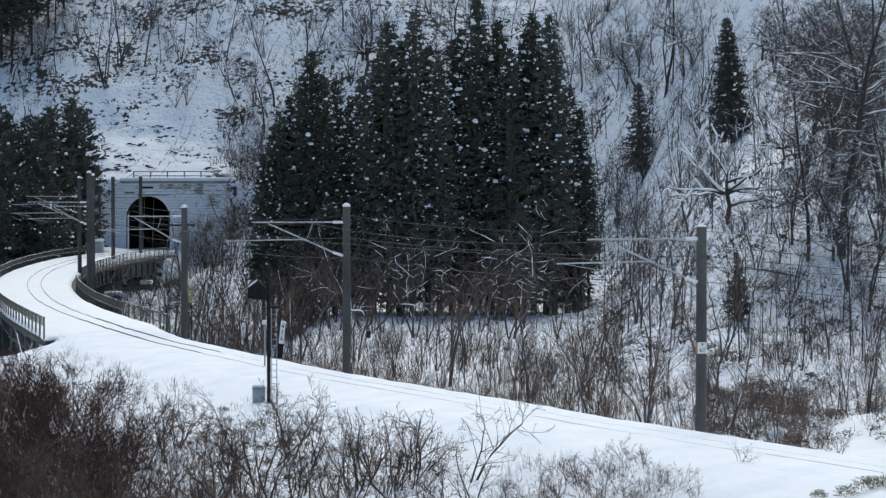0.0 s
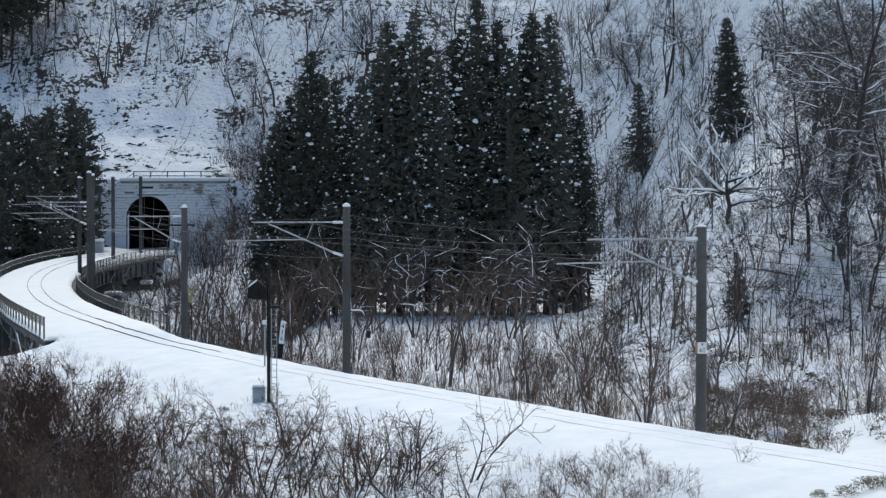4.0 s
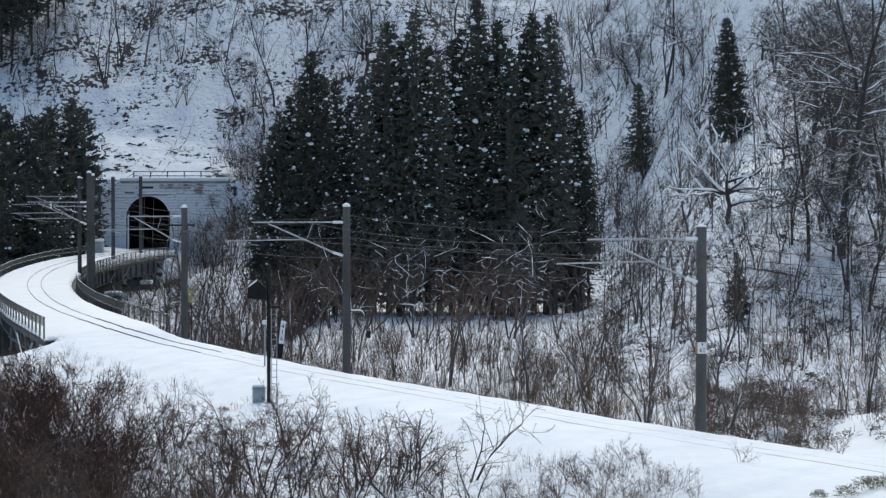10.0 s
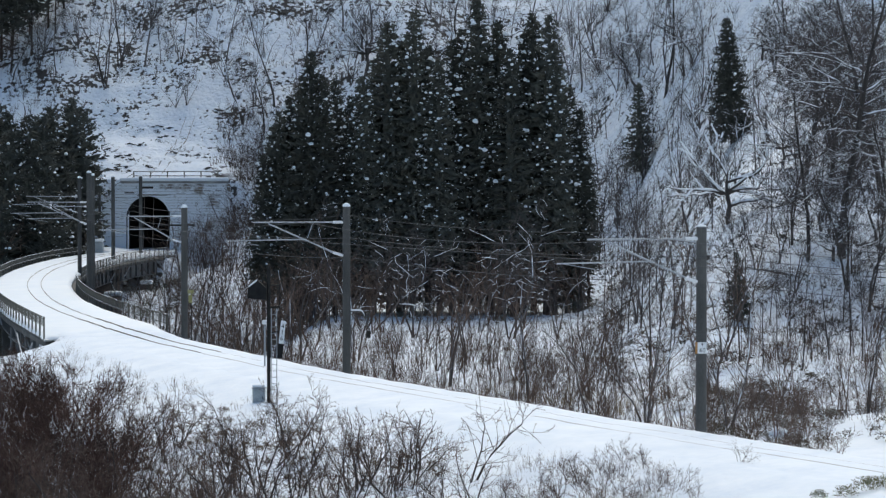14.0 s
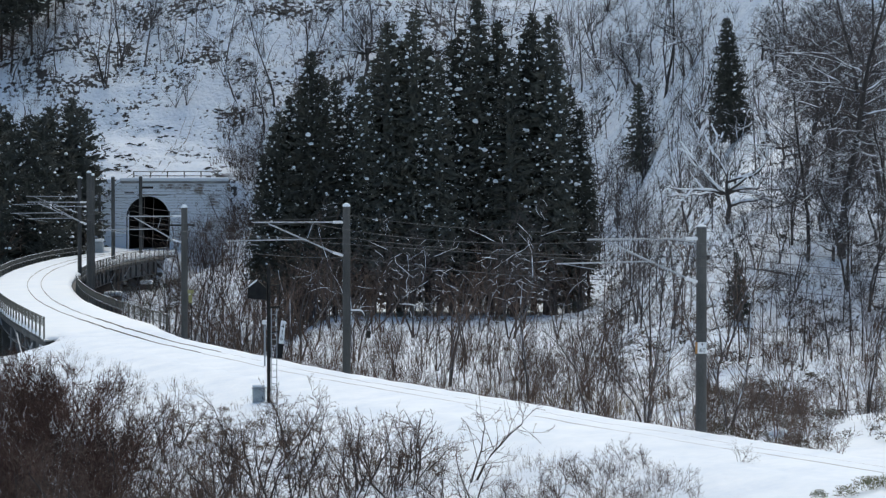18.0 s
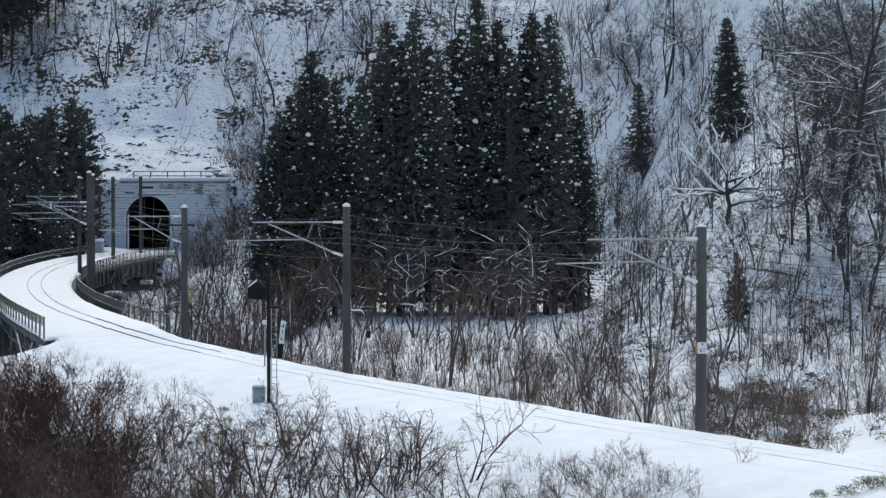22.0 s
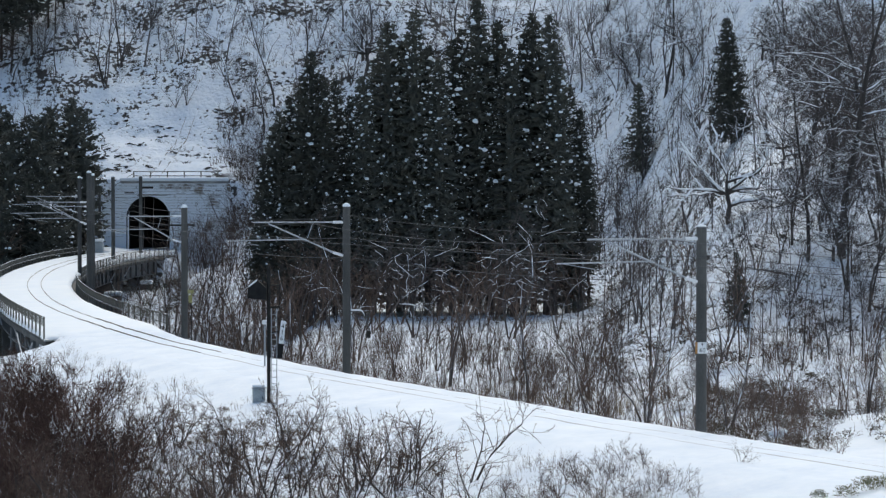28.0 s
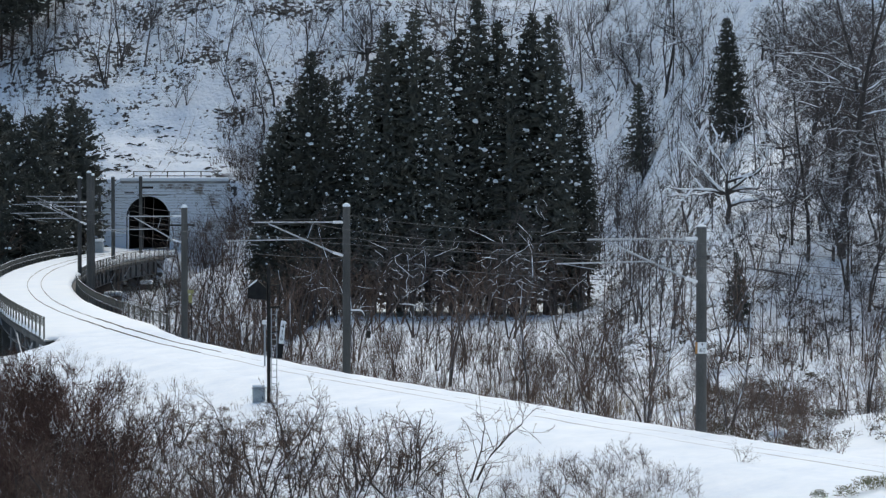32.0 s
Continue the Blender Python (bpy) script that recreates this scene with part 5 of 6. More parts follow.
def joined(name, label, category, protos, count, x0, x1, y0, y1, s0, s1, keep, seed):
    """Many alike small plants as one mesh."""
    rg = random.Random(seed)
    vs, fs, base, k = [], [], 0, 0
    data = []
    for p in protos:
        v, f, o = [], [], 0
        for ch in p.children:
            v += [tuple(q.co) for q in ch.data.vertices]
            f += [[i + o for i in g.vertices] for g in ch.data.polygons]
            o = len(v)
        main = max(p.children, key=lambda q: len(q.data.polygons))
        data.append((np.array(v), f, main.data.materials[0]))
    while k < count:
        x, y = rg.uniform(x0, x1), rg.uniform(y0, y1)
        if not keep(x, y):
            continue
        k += 1
        v, f, mat = rg.choice(data)
        s, a = rg.uniform(s0, s1), rg.uniform(0, 6.283)
        w = np.stack([v[:, 0] * math.cos(a) - v[:, 1] * math.sin(a), v[:, 0] * math.sin(a) + v[:, 1] * math.cos(a), v[:, 2]], 1) * s
        w += (x, y, ground(x, y) - 0.05)
        vs += w.tolist()
        fs += [[i + base for i in g] for g in f]
        base += len(v)
    for p in protos:
        if p.name not in used:
            for ch in list(p.children):
                bpy.data.objects.remove(ch)
            bpy.data.objects.remove(p)
    tagged(part(name, mesh_from(name, vs, fs), mat), label, category, kind="stuff")


joined("hillside_shrubs", "bare grey shrubs poking through the hillside snow", "shrub", HILL_SHRUB, 80, -60, 45, 136, 372, 0.25, 0.85, on_hill, 5)
joined("slope_shrubs", "fine bare shrubs over the tunnel slope", "shrub", FINE_SHRUB, 110, -60, 12, 312, 376, 0.3, 0.85, on_hill, 25)
scatter(MULTI, 10, 11, 25, 262, 335, 0.45, 0.95, 2.5, on_hill, "hillside trees", 8)
scatter(SLENDER, 22, 11, 27, 245, 335, 0.45, 0.95, 1.6, on_hill, "hillside saplings", 6)
scatter(CROOKED, 6, 12, 26, 255, 335, 0.7, 1.2, 4, on_hill, "snowy crooked trees", 8)
joined("shoulder_shrubs", "bare dark brush on the snowy shoulder of the hill", "shrub", [bare_plant("shrub", "bare brush", "shrub", 290 + k, 3.4, 0.032, 5, 0.7, 0.14, 0.03, (7, 4), (4, 2, 1), 0.014, DARK_TWIG, DARK_TWIG, "stem", 0.3, flare=(0.5, 1.3), crown="branchwork") for k in range(3)],
       70, 9, 40, 150, 335, 0.4, 1.15, lambda x, y: on_hill(x, y) and (11 < x < 25 and y > 245 or x / y > 0.12 and y < 178), 35)

joined("apron_thicket", "bare dark brush on the lower slope", "shrub", [bare_plant("shrub", "bare brush", "shrub", 186 + k, 3.4, 0.032, 5, 0.7, 0.14, 0.03, (7, 4), (4, 3, 1), 0.013, DARK_TWIG, DARK_TWIG, "stem", 0.3, flare=(0.5, 1.3), crown="branchwork") for k in range(3)],
       84, 9, 40, 152, 225, 0.35, 0.9, lambda x, y: right_side(x, y) and noise.noise(Vector((x * 0.16, y * 0.1, 77.0))) > -0.05, 15)

# valley floor beyond the track
VALLEY = [bare_plant("shrub", "tall bare brown thicket shrub on the valley floor", "shrub", 200 + k, 4.6, 0.04, 5, 0.4, 0.09, 0.05, (6, 3), (3, 2, 1), 0.011, BRUSH, BRUSH, "stem", 0.3, crown="branchwork") for k in range(4)]
VALLEY_TREE = [bare_plant("bare_tree", "bare twiggy grey-brown valley tree", "tree", 220 + k, 8, 0.08, 2, 0.3, 0.1, 0.03, (8, 3, 2), TREE_SEGS, 0.013, BARK, BRUSH) for k in range(4)]


def valley(x, y):
    d = (x - line_x(y)) * line_dir(y).y
    return in_view(x, y) and d > 5.0 and hill_rise(x, y) < 3.5 and not (-6 < x < 13 and 195 < y < 226) and not (x > 14 and y < 122)


scatter(VALLEY, 85, -20, 42, 108, 178, 0.45, 0.95, 1.1, valley, "valley thicket")
scatter(VALLEY_TREE, 62, -26, 44, 110, 245, 0.55, 1.1, 2.0, valley, "valley trees")
scatter(VALLEY_TREE, 40, -30, -8, 160, 300, 0.7, 1.2, 1.5, lambda x, y: valley(x, y) and x > line_x(y) + 7, "valley trees")

scatter(SLENDER, 16, -13, 12, 197, 225, 0.5, 0.85, 1.5, in_view, "valley saplings", 5)

FILL = [bare_plant("shrub", "bare brown shrub", "shrub", 230 + k, 4.6, 0.035, 5, 0.45, 0.1, 0.05, (7, 2), (3, 2, 1), 0.011, BRUSH, BRUSH, "stem", 0.3, crown="branchwork") for k in range(4)]
joined("valley_shrubs", "brown thicket filling the valley floor", "shrub", FILL, 175, -18, 42, 116, 225, 0.3, 0.72, lambda x, y: valley(x, y) and (x > 12 and y % 3 > 1 or x < 10 and y < 195 or x - line_x(y) < 14), 9)

scatter(VALLEY_TREE, 16, -31, -21, 225, 305, 0.6, 1.1, 1.2, lambda x, y: x > line_x(y) + 6, "valley trees")

scatter(VALLEY_TREE, 16, -50, -39.8, 282, 306, 0.9, 1.7, 1.2, lambda x, y: True, "riverside trees", 6)
scatter(VALLEY_TREE, 16, -24.5, -15, 236, 296, 0.7, 1.2, 1.6, in_view, "valley trees")
scatter(MULTI, 12, -23.5, -14.5, 292, 322, 0.5, 0.9, 1.6, in_view, "hillside trees", 8)

PORTAL_SHRUB = [bare_plant("shrub", "bare brown shrub", "shrub", 235 + k, 4.4, 0.04, 6, 0.6, 0.12, 0.04, (8, 3), (4, 2, 1), 0.016, BRUSH, BRUSH, "stem", 0.4, crown="branchwork") for k in range(3)]
TRACKSIDE = [bare_plant("shrub", "bare brown shrub", "shrub", 245 + k, 4.4, 0.035, 6, 0.5, 0.1, 0.05, (7, 2), (3, 2, 1), 0.012, BRUSH, BRUSH, "stem", 0.4, crown="branchwork") for k in range(3)]
joined("trackside_thicket", "brown thicket along the foot of the railway bank", "shrub", TRACKSIDE, 70, -14, 14, 120, 172, 0.4, 0.75, lambda x, y: 5.0 < (x - line_x(y)) * line_dir(y).y < 11 and in_view(x, y), 51)
EDGE_TREE = [bare_plant("bare_tree", "bare tree", "tree", 225 + k, 8, 0.09, 3, 0.35, 0.12, 0.03, (8, 4, 2), TREE_SEGS, 0.014, BARK, BRUSH) for k in range(4)]
joined("valley_fringe", "fine dark brush over the snow of the valley floor", "shrub", [bare_plant("shrub", "fine brush", "shrub", 296 + k, 3.0, 0.026, 5, 0.8, 0.14, 0.02, (7, 4), (3, 2, 1), 0.011, DARK_TWIG, DARK_TWIG, "stem", 0.35, flare=(0.5, 1.4), crown="branchwork") for k in range(3)],
       80, 2, 27, 118, 178, 0.3, 0.75, lambda x, y: in_view(x, y) and (x - line_x(y)) * line_dir(y).y > 4.5 and hill_rise(x, y) < 7, 71)
joined("slope_foot_thicket", "low brown brush at the foot of the slope", "shrub", [bare_plant("shrub", "bare brown shrub", "shrub", 255 + k, 3.0, 0.03, 6, 0.7, 0.12, 0.03, (7, 3), (3, 2, 1), 0.011, BRUSH, BRUSH, "stem", 0.3, crown="branchwork") for k in range(3)],
       74, 10, 25, 117, 152, 0.35, 0.75, lambda x, y: 0.09 < x / y < 0.14 or 0.14 < x / y < 0.17 and y > 128, 61)
joined("stand_edge_trees", "bare brown trees crowding before the cedars", "tree", EDGE_TREE, 14, -16, 12, 192, 224, 0.6, 1.05, lambda x, y: x < -4 or y > 212, 44)
joined("portal_thicket", "dense bare brush beside the tunnel portal", "shrub", PORTAL_SHRUB, 46, -24.5, -17, 294, 328, 0.5, 1.0, in_view, 31)
scatter(VALLEY, 12, -27, -20, 284, 307, 0.8, 1.25, 1.2, in_view, "valley thicket")

# near bank: brown thicket, red-brown at the river end
NEAR = [bare_plant("shrub", "bare dark brown bush on the near railway bank", "shrub", 240 + k, 3.6, 0.05, 5, 0.75, 0.15, 0.035, (7, 5), (6, 4, 1), 0.012, SAPLING_BARK, BRUSH, "stem", 0.3, flare=(0.4, 1.15), crown="branchwork") for k in range(5)]
REDS = [bare_plant("shrub", "dense red-brown bush on the near bank", "shrub", 260 + k, 2.8, 0.026, 7, 0.65, 0.12, 0.045, (8, 4), (3, 2, 1), 0.013, RED_BRUSH, RED_BRUSH, "stem", 0.3, crown="branchwork") for k in range(3)]


def near_bank(x, y):
    d = (x - line_x(y)) * line_dir(y).y
    sight = abs(x / y * 117 + 7.4) < 1.0
    return in_view(x, y) and d < -6.5 and y > 84 and not (sight and y > 106)


scatter(NEAR, 72, -24, 0.5, 86, 114, 0.42, 0.85, 0.9, lambda x, y: near_bank(x, y) and (x - line_x(y)) < -8 - 0.04 * (y - 88), "near thicket", 10)
NEAR_TREE = [bare_plant("sapling", "crooked dark sapling on the near railway bank", "tree", 270 + k, 4.2, 0.06, 2, 0.45, 0.17, 0.03, (9, 4, 3), (7, 3, 2, 1), 0.01, SAPLING_BARK, BRUSH, "stem", 0.2, flare=(0.5, 1.2)) for k in range(4)]
scatter(NEAR_TREE, 46, -15, 1.2, 87, 106, 0.5, 0.95, 1.0, lambda x, y: near_bank(x, y) and (x - line_x(y)) < -8.5, "near thicket", 9)
scatter(NEAR, 16, -20, -8, 88, 108, 0.5, 0.9, 0.9, near_bank, "near thicket", 10)
scatter(NEAR, 18, -12, 0.2, 84, 95, 0.6, 0.95, 0.9, lambda x, y: (x - line_x(y)) < -7.5, "near thicket", 10)
scatter(REDS, 118, -26, -10, 92, 128, 0.6, 1.15, 0.7, lambda x, y: near_bank(x, y) and x < -11 - 0.05 * (y - 92) and (x - line_x(y)) < -12, "near thicket", 10)

scatter(REDS, 34, -25, -13.5, 120, 148, 0.5, 0.9, 0.8, lambda x, y: near_bank(x, y) and (x - line_x(y)) < -9 and x < -13 - 0.06 * (y - 120), "river end thicket", 10)
scatter(REDS, 20, -23, -11.5, 126, 152, 0.22, 0.5, 0.8, lambda x, y: near_bank(x, y) and (x - line_x(y)) < -6.8, "river end thicket", 12)
scatter(NEAR_TREE, 9, -22, -12, 120, 150, 0.3, 0.6, 1.5, lambda x, y: near_bank(x, y) and (x - line_x(y)) < -7.5, "near thicket", 9)
scatter(REDS, 22, 0.5, 7.5, 85.5, 91, 0.2, 0.42, 0.7, lambda x, y: (x - line_x(y)) < -4.8, "near thicket", 14)


def merge_group(group, name, label, beyond=0):
    """The distant bushes of one group as a single mesh."""
    vs, fs, mats, slots = [], [], [], []
    bushes = [o for o in scene.collection.objects if o.parent is None and o.get("group") == group and o.matrix_basis.translation.y > beyond]
    for ob in bushes:
        for ch in list(ob.children):
            m, base = ob.matrix_basis @ ch.matrix_parent_inverse @ ch.matrix_basis, len(vs)
            vs += [tuple(m @ v.co) for v in ch.data.vertices]
            mat = ch.data.materials[0]
            if mat not in mats:
                mats.append(mat)
            for g in ch.data.polygons:
                fs.append([i + base for i in g.vertices])
                slots.append(mats.index(mat))
            bpy.data.objects.remove(ch)
        bpy.data.objects.remove(ob)
    me = mesh_from(name, vs, fs)
    whole = part(name, me, mats[0])
    for mat in mats[1:]:
        me.materials.append(mat)
    me.polygons.foreach_set("material_index", slots)
    tagged(whole, label, "shrub", kind="stuff")


merge_group("valley thicket", "valley_thicket", "bare twiggy brown thicket on the snowy valley floor", 136)
merge_group("river end thicket", "river_end_thicket", "dense red-brown thicket on the bank towards the river")

# ---- undergrowth too fine to count ----
def undergrowth(name, label, mat, count, x0, x1, y0, y1, keep, h0, h1, blades, spread, r, curl=0.0):
    s = Soup()
    rg = random.Random(len(name) * 7 + count)
    k = 0
    while k < count:
        x, y = rg.uniform(x0, x1), rg.uniform(y0, y1)
        if not keep(x, y) or noise.noise(Vector((x * 0.25, y * 0.2, 17.0))) < rg.uniform(-0.5, 0.35):
            k += 0.05
            continue
        k += 1
        z = ground(x, y) - 0.05
        H = rg.uniform(h0, h1)
        for b in range(blades):
            a, t = rg.uniform(0, 6.283), rg.uniform(0.1, spread)
            h = H * rg.uniform(0.5, 1.0)
            dx, dy = math.cos(a) * t, math.sin(a) * t
            px, py = x + rg.gauss(0, 0.12), y + rg.gauss(0, 0.12)
            mx, my, mz = px + dx * h * 0.5, py + dy * h * 0.5, z + h * 0.6
            i = len(s.v)
            end = (mx + dx * h * (0.5 + curl) + rg.uniform(-0.1, 0.1) * h, my + dy * h * (0.5 + curl), mz + h * (0.4 - curl))
            s.v += [(px - r, py, z), (px + r, py, z), (px, py + r, z)]
            if h > 1.25:
                s.v += [(mx - r * 0.7, my, mz), (mx + r * 0.7, my, mz), (mx, my + r * 0.7, mz), end]
                s.f += [(i, i + 1, i + 4, i + 3), (i + 1, i + 2, i + 5, i + 4), (i + 2, i, i + 3, i + 5), (i + 3, i + 4, i + 6), (i + 4, i + 5, i + 6), (i + 5, i + 3, i + 6)]
            else:
                s.v.append(end)
                s.f += [(i, i + 1, i + 3), (i + 1, i + 2, i + 3), (i + 2, i, i + 3)]
            if b % 2 == 0:
                ex = rg.uniform(-0.5, 0.5) * h
                j = len(s.v)
                s.v += [(mx - r * 0.5, my, mz), (mx + r * 0.5, my, mz), (mx, my + r * 0.5, mz), (mx + ex, my + rg.uniform(-0.4, 0.4) * h, mz + 0.35 * h)]
                s.f += [(j, j + 1, j + 3), (j + 1, j + 2, j + 3), (j + 2, j, j + 3)]
    ob = part(name, s.mesh(name), mat)
    tagged(ob, label, "undergrowth", kind="stuff")


undergrowth("slope_brushwood", "low dark brushwood on the upper slope", BRUSH, 2200, -62, 8, 290, 378, on_hill, 0.5, 1.8, 6, 0.7, 0.018)
undergrowth("hillside_brushwood", "low bare grey-brown brushwood poking through hillside snow", DARK_TWIG, 800, -62, 60, 136, 378, on_hill, 0.4, 1.3, 5, 0.7, 0.016)
undergrowth("foothill_brushwood", "fine bare brush in patches on the lower slope", DARK_TWIG, 200, 8, 60, 165, 300, right_side, 0.6, 2.2, 6, 0.6, 0.014)
undergrowth("valley_brushwood", "low brown brushwood on the valley floor", BRUSH, 1800, -24, 45, 100, 250, valley, 0.4, 1.7, 5, 1.0, 0.008)
undergrowth("valley_twigs", "fine grey twigs over the snow of the valley floor", TWIG, 400, 6, 45, 116, 232, valley, 0.6, 1.25, 7, 0.9, 0.008)
undergrowth("near_brushwood", "fine brown stalks on the near bank", BRUSH, 1300, -26, 14, 82, 150, lambda x, y: in_view(x, y) and (x - line_x(y)) * line_dir(y).y < -5.2, 0.3, 1.1, 8, 0.8, 0.0045)
undergrowth("dry_grass", "pale dry grass beside the railway bank", STRAW, 260, -4, 10, 108, 150, valley, 0.6, 1.6, 9, 0.35, 0.01, 0.1)


def leaf_clumps(name, label, mat, spots, seed, leaves=100, leaf=0.075):
    """Low leafy bushes: small pointed leaves about uneven heaps."""
    s = Soup()
    rg = random.Random(seed)
    for x, y, r in spots:
        z = ground(x, y)
        for k in range(int(leaves * r)):
            a, e, q = rg.uniform(0, 6.283), rg.uniform(-0.1, 1.4), r * rg.uniform(0.45, 1.0)
            p = (x + q * math.cos(a) * math.cos(e), y + q * math.sin(a) * math.cos(e), z + 0.75 * q * math.sin(e) + 0.05)
            d = (rg.uniform(-1, 1), rg.uniform(-1, 1), rg.uniform(-0.7, 0.6))
            s.spindle(p, (p[0] + d[0] * leaf * 2, p[1] + d[1] * leaf * 2, p[2] + d[2] * leaf * 2), leaf * 0.4, 3)
    tagged(part(name, s.mesh(name), mat), label, "undergrowth", kind="stuff")


def earth_ledges():
    """Dark lips of bare ground where the snow has slipped."""
    s = Soup()
    rq = random.Random(8)
    for k in range(26):
        x, y = rq.uniform(-42, -25), rq.uniform(314.5, 331)
        for q in range(rq.randint(4, 20)):
            w, cx, cy = rq.uniform(0.1, 0.42), x + rq.gauss(0, 0.8), y + rq.gauss(0, 0.14)
            z = ground(cx, cy) + 0.06
            s.spindle((cx - w, cy + rq.uniform(-0.2, 0.2), z), (cx + w, cy + rq.uniform(-0.2, 0.2), z + rq.uniform(-0.15, 0.15)), rq.uniform(0.04, 0.13), 5, rq.uniform(0.3, 0.7))
    tagged(part("earth_ledges", s.mesh("earth_ledges"), ROCK), "dark lips of bare earth in the slipped snow", "earth", kind="stuff")


earth_ledges()


def tufts():
    """Dark withered clumps between the snow cushions of the slope."""
    s = Soup()
    rq = random.Random(19)
    k = 0
    while k < 1150:
        x, y = rq.uniform(-60, 46), rq.uniform(154, 376)
        edge = -43 < x < -23 and 314 < y < 338
        if not (on_hill(x, y) or edge and rq.random() < 0.12) or noise.noise(Vector((x * 0.13, y * 0.1, 41.0))) < rq.uniform(-0.45, 0.3):
            continue
        k += 1
        if x > 8 and rq.random() < 0.25:
            continue
        r = rq.uniform(0.25, 0.75)
        for q in range(int(10 + 26 * r)):
            px, py = x + rq.gauss(0, r * 0.7), y + rq.gauss(0, r * 0.3)
            z = ground(px, py) + rq.uniform(-0.02, 0.45 * r)
            w = rq.uniform(0.05, 0.2)
            s.cone((px, py, z), (px + w * rq.uniform(-1.6, 1.6), py + rq.uniform(-0.15, 0.15), z + w * rq.uniform(-0.7, 1.5)), rq.uniform(0.03, 0.085))
    tagged(part("withered_tufts", s.mesh("withered_tufts"), LEAFY_DARK), "dark withered tufts between the snow cushions of the slope", "undergrowth", kind="stuff")


tufts()

rg = random.Random(77)
leaf_clumps("evergreen_undergrowth", "dull evergreen bushes and withered leaves below the slope", LEAFY,
            [(rg.uniform(9.0, 22), rg.uniform(120, 170), rg.uniform(0.3, 0.75)) for k in range(80)]
            + [(rg.uniform(2, 26), rg.uniform(150, 190), rg.uniform(0.3, 0.7)) for k in range(40)]
            + [(rg.uniform(9, 13), rg.uniform(204, 226), rg.uniform(0.5, 1.1)) for k in range(14)]
            + [(rg.uniform(-6, 9), rg.uniform(218, 226), rg.uniform(0.3, 0.9)) for k in range(16)], 3)
# cedar clumps are filler for shade between the trunks; the bridge ones are brush
leaf_clumps("cedar_undergrowth", "dark clumps added in place of shade beneath the cedars, and dark brush by the bridge", NEEDLE, [(rg.uniform(-15.5, 12.5), rg.uniform(228, 247), rg.uniform(0.6, 1.4)) for k in range(34)]
            + [(rg.uniform(-31.5, -25.5), rg.uniform(272, 300), rg.uniform(0.8, 1.7)) for k in range(16)], 6, 110, 0.13)
leaf_clumps("withered_band", "dull brown leafy brush along the foot of the slope", LEAFY,
            [(rg.uniform(0.092, 0.138) * y, y, rg.uniform(0.3, 0.75)) for y in (rg.uniform(119, 147) for k in range(130))], 21, 150, 0.055)
leaf_clumps("leaf_litter", "low withered brown clumps among the near bushes", DRY_LEAF,
            [(x, y, r) for x, y, r in ((rg.uniform(-15, 1), rg.uniform(94, 118), rg.uniform(0.15, 0.42)) for k in range(190)) if (x - line_x(y)) < -7.5], 12, 260, 0.044)
leaf_clumps("bamboo_grass", "olive green bamboo grass poking through snow", BAMBOO,
            [(12.2, 81.5, 0.5), (12.6, 82.3, 0.35), (10.9, 81.6, 0.3), (13.1, 81.0, 0.4), (11.6, 81.2, 0.4), (12.9, 81.9, 0.45)], 4, 800, 0.032)

mound = thing("boulder", "rounded boulder capped with snow", "rock", pose(14.9, 125, ground(14.9, 125)))
s = Soup()
s.blob((0, 0, -0.05), 0.38, 0.6, rg)
part("stone", s.mesh("stone"), ROCK, mound)
s = Soup()
s.blob((0, -0.04, 0.12), 0.46, 0.7, rg)
part("snow_cap", s.mesh("snow_cap"), SNOW_CAP, mound, smooth=True)


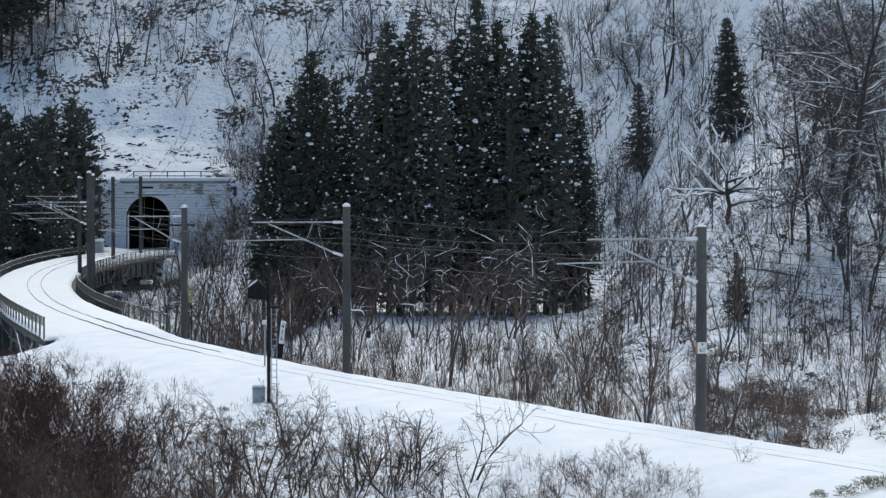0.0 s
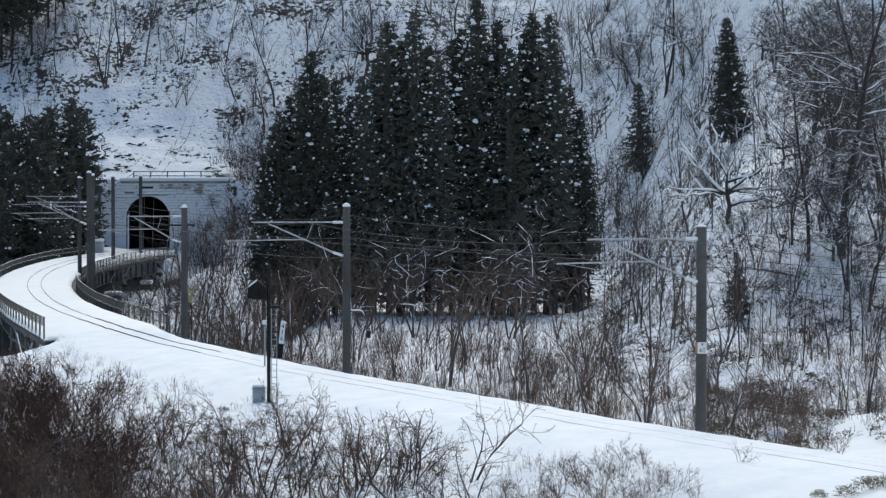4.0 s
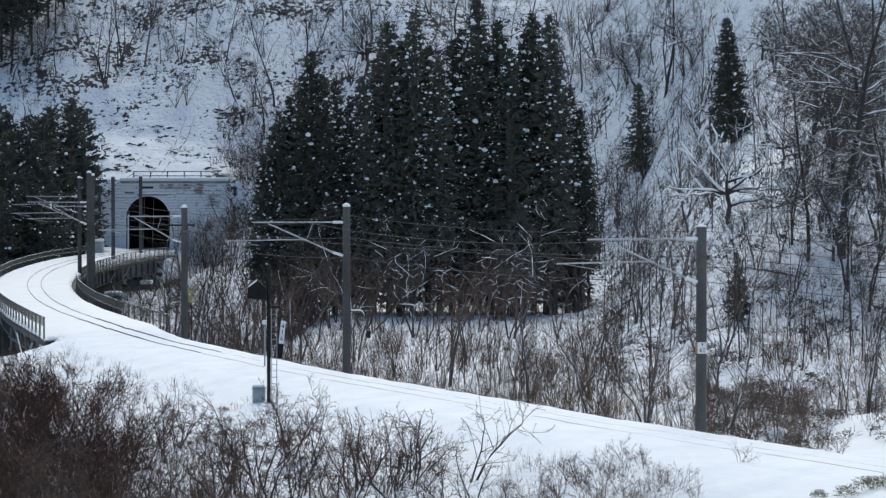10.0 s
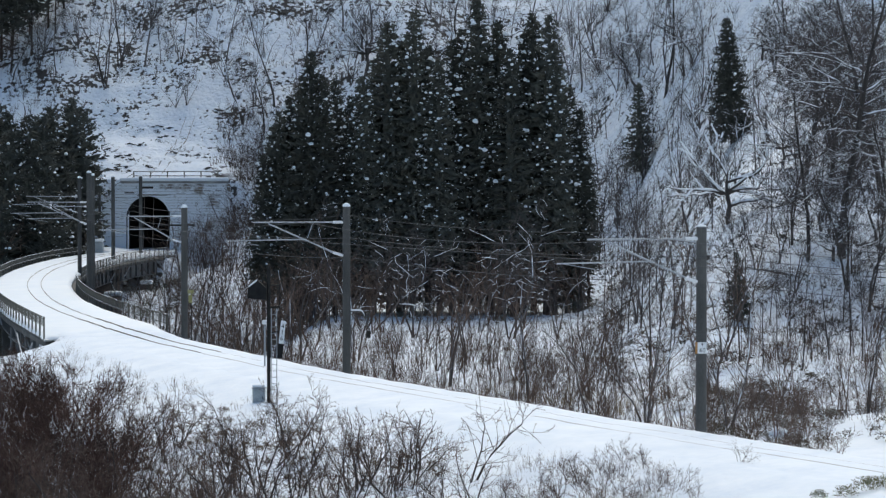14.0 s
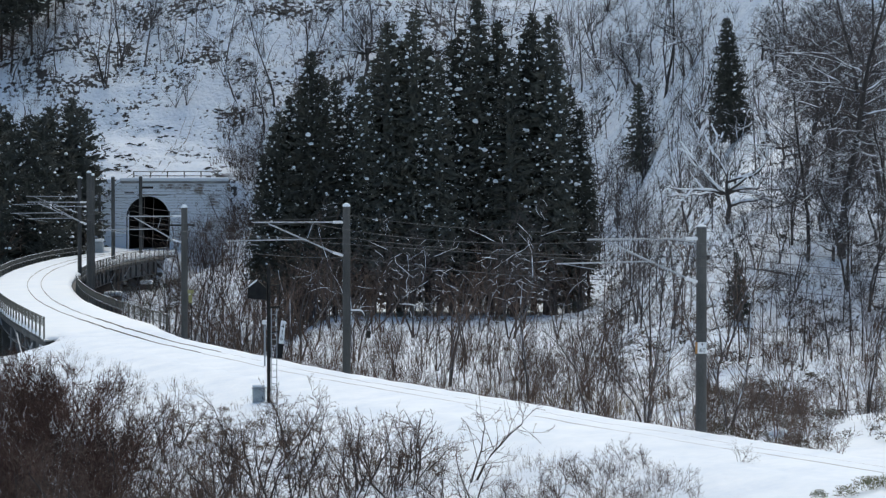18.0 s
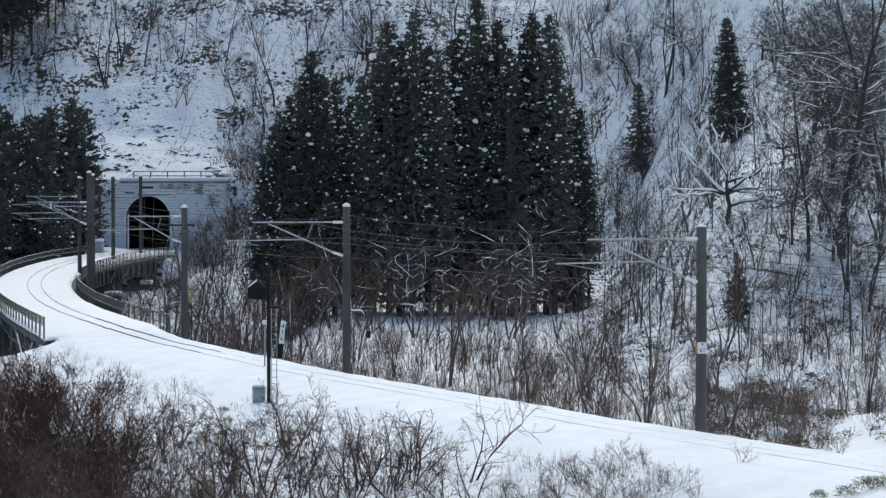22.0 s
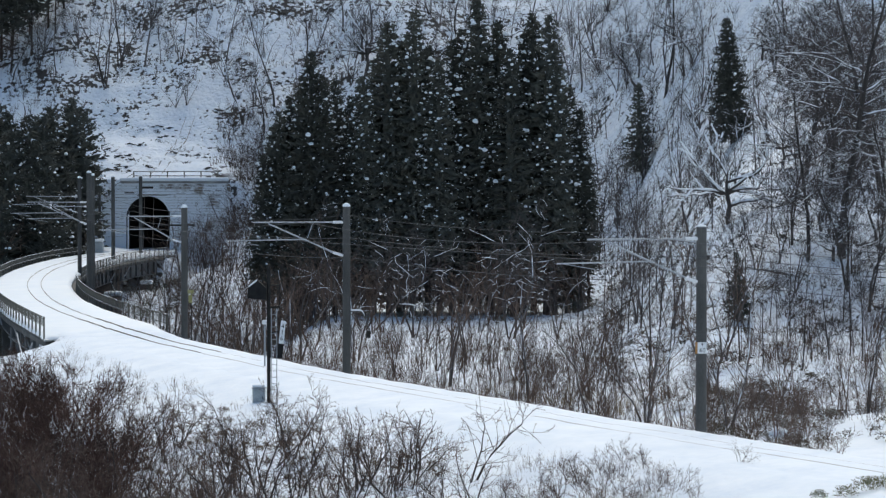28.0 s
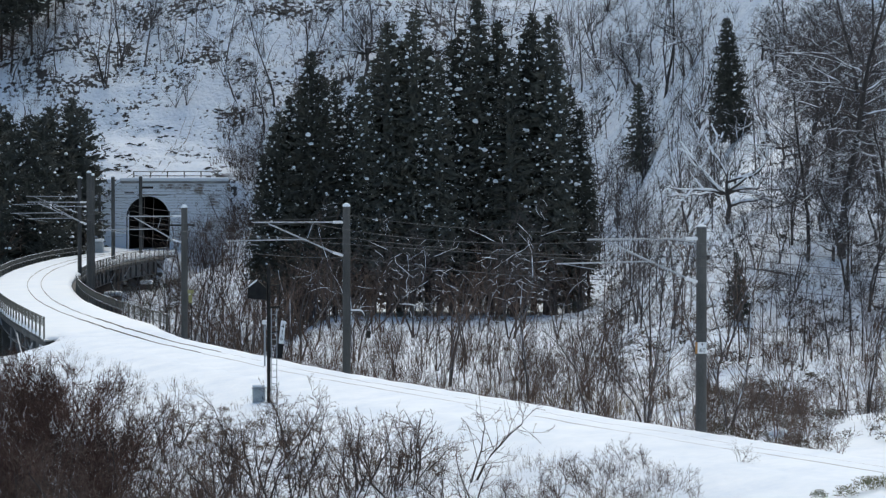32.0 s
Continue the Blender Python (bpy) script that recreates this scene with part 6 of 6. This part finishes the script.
# small growth along the near edge of the snow
for x, y, k in ((4.3, 89.5, 0.36), (3.6, 88.4, 0.33), (5.0, 90.2, 0.3), (2.6, 88.0, 0.34), (1.7, 87.5, 0.4), (9.4, 88.8, 0.24), (6.4, 86.5, 0.22), (3.0, 92.0, 0.22), (0.8, 90.5, 0.36), (7.6, 84.5, 0.22), (5.8, 84.8, 0.3), (4.4, 84.6, 0.34),
                (0.4, 84.2, 0.5), (1.3, 83.4, 0.46), (2.2, 84.8, 0.5), (3.1, 83.6, 0.52), (4.0, 83.0, 0.46), (5.1, 83.8, 0.44), (6.2, 83.2, 0.36), (2.8, 86.0, 0.4), (1.0, 86.2, 0.44), (4.8, 86.8, 0.36)):
    plant(rnd.choice(NEAR), x, y, k, group="near thicket", label="small bare bush at the edge of the snow", tilt=12)


def reed(seed, h):
    rq = random.Random(seed)
    t = thing("reed", "dry pale reed with a drooping plume", "grass", pose(0, 0, -500))
    s = Soup()
    bend = rq.uniform(0.05, 0.16)
    line = [(bend * h * (k / 6) ** 2, 0, -0.1 + h * k / 6) for k in range(7)]
    s.tube(line, [0.007] * 7, 4, True)
    part("stalk", s.mesh("stalk"), STRAW, t)
    s = Soup()
    for k in range(14):
        x0, z0 = line[-1][0] + 0.008 * k, line[-1][2] - 0.004 * k
        s.cone((x0, 0, z0), (x0 + rq.uniform(0.03, 0.12), rq.uniform(-0.05, 0.05), z0 + rq.uniform(-0.08, 0.04)), 0.012)
    part("plume", s.mesh("plume"), STRAW, t)["kind"] = "stuff"
    return t


REEDS = [reed(k, h) for k, h in enumerate((1.0, 0.8, 1.15))]
for x, y in ((2.2, 99.0), (2.5, 99.6), (3.1, 98.0), (0.2, 97.5), (1.5, 96.5)):
    plant(rnd.choice(REEDS), x, y, rnd.uniform(0.6, 0.8), group="reeds by the track", tilt=8)


# ---- masonry courses of the portal ----
def portal_blocks():
    portal = bpy.data.objects["tunnel_portal"]
    proto = []
    for w in (0.62, 0.5, 0.74):
        bm = bmesh.new()
        box(bm, -w / 2, w / 2, -0.06, 0.02, -0.148, 0.148, 0.03)
        me = bpy.data.meshes.new("stone_block")
        bm.to_mesh(me)
        bm.free()
        me.materials.append(MASONRY)
        proto.append((w, me))
    rg = random.Random(5)
    n = 0
    for row in range(24):
        z = 7.15 - 0.31 * row
        x = -5.3 + rg.uniform(0, 0.4)
        while x < 8.5:
            w, me = rg.choice(proto)
            cx = x + w / 2
            x += w + 0.025
            crown = 7.2 if cx > -3.1 else 7.1 - 0.7 * (-3.1 - cx)
            if z > crown or math.hypot(cx, max(0, z - 3.5)) < 2.65 or n >= 300:
                continue
            ob = part("stone_block", me, None, portal)
            ob.location = (cx, rg.uniform(-0.025, 0.02), z)
            n += 1


portal_blocks()
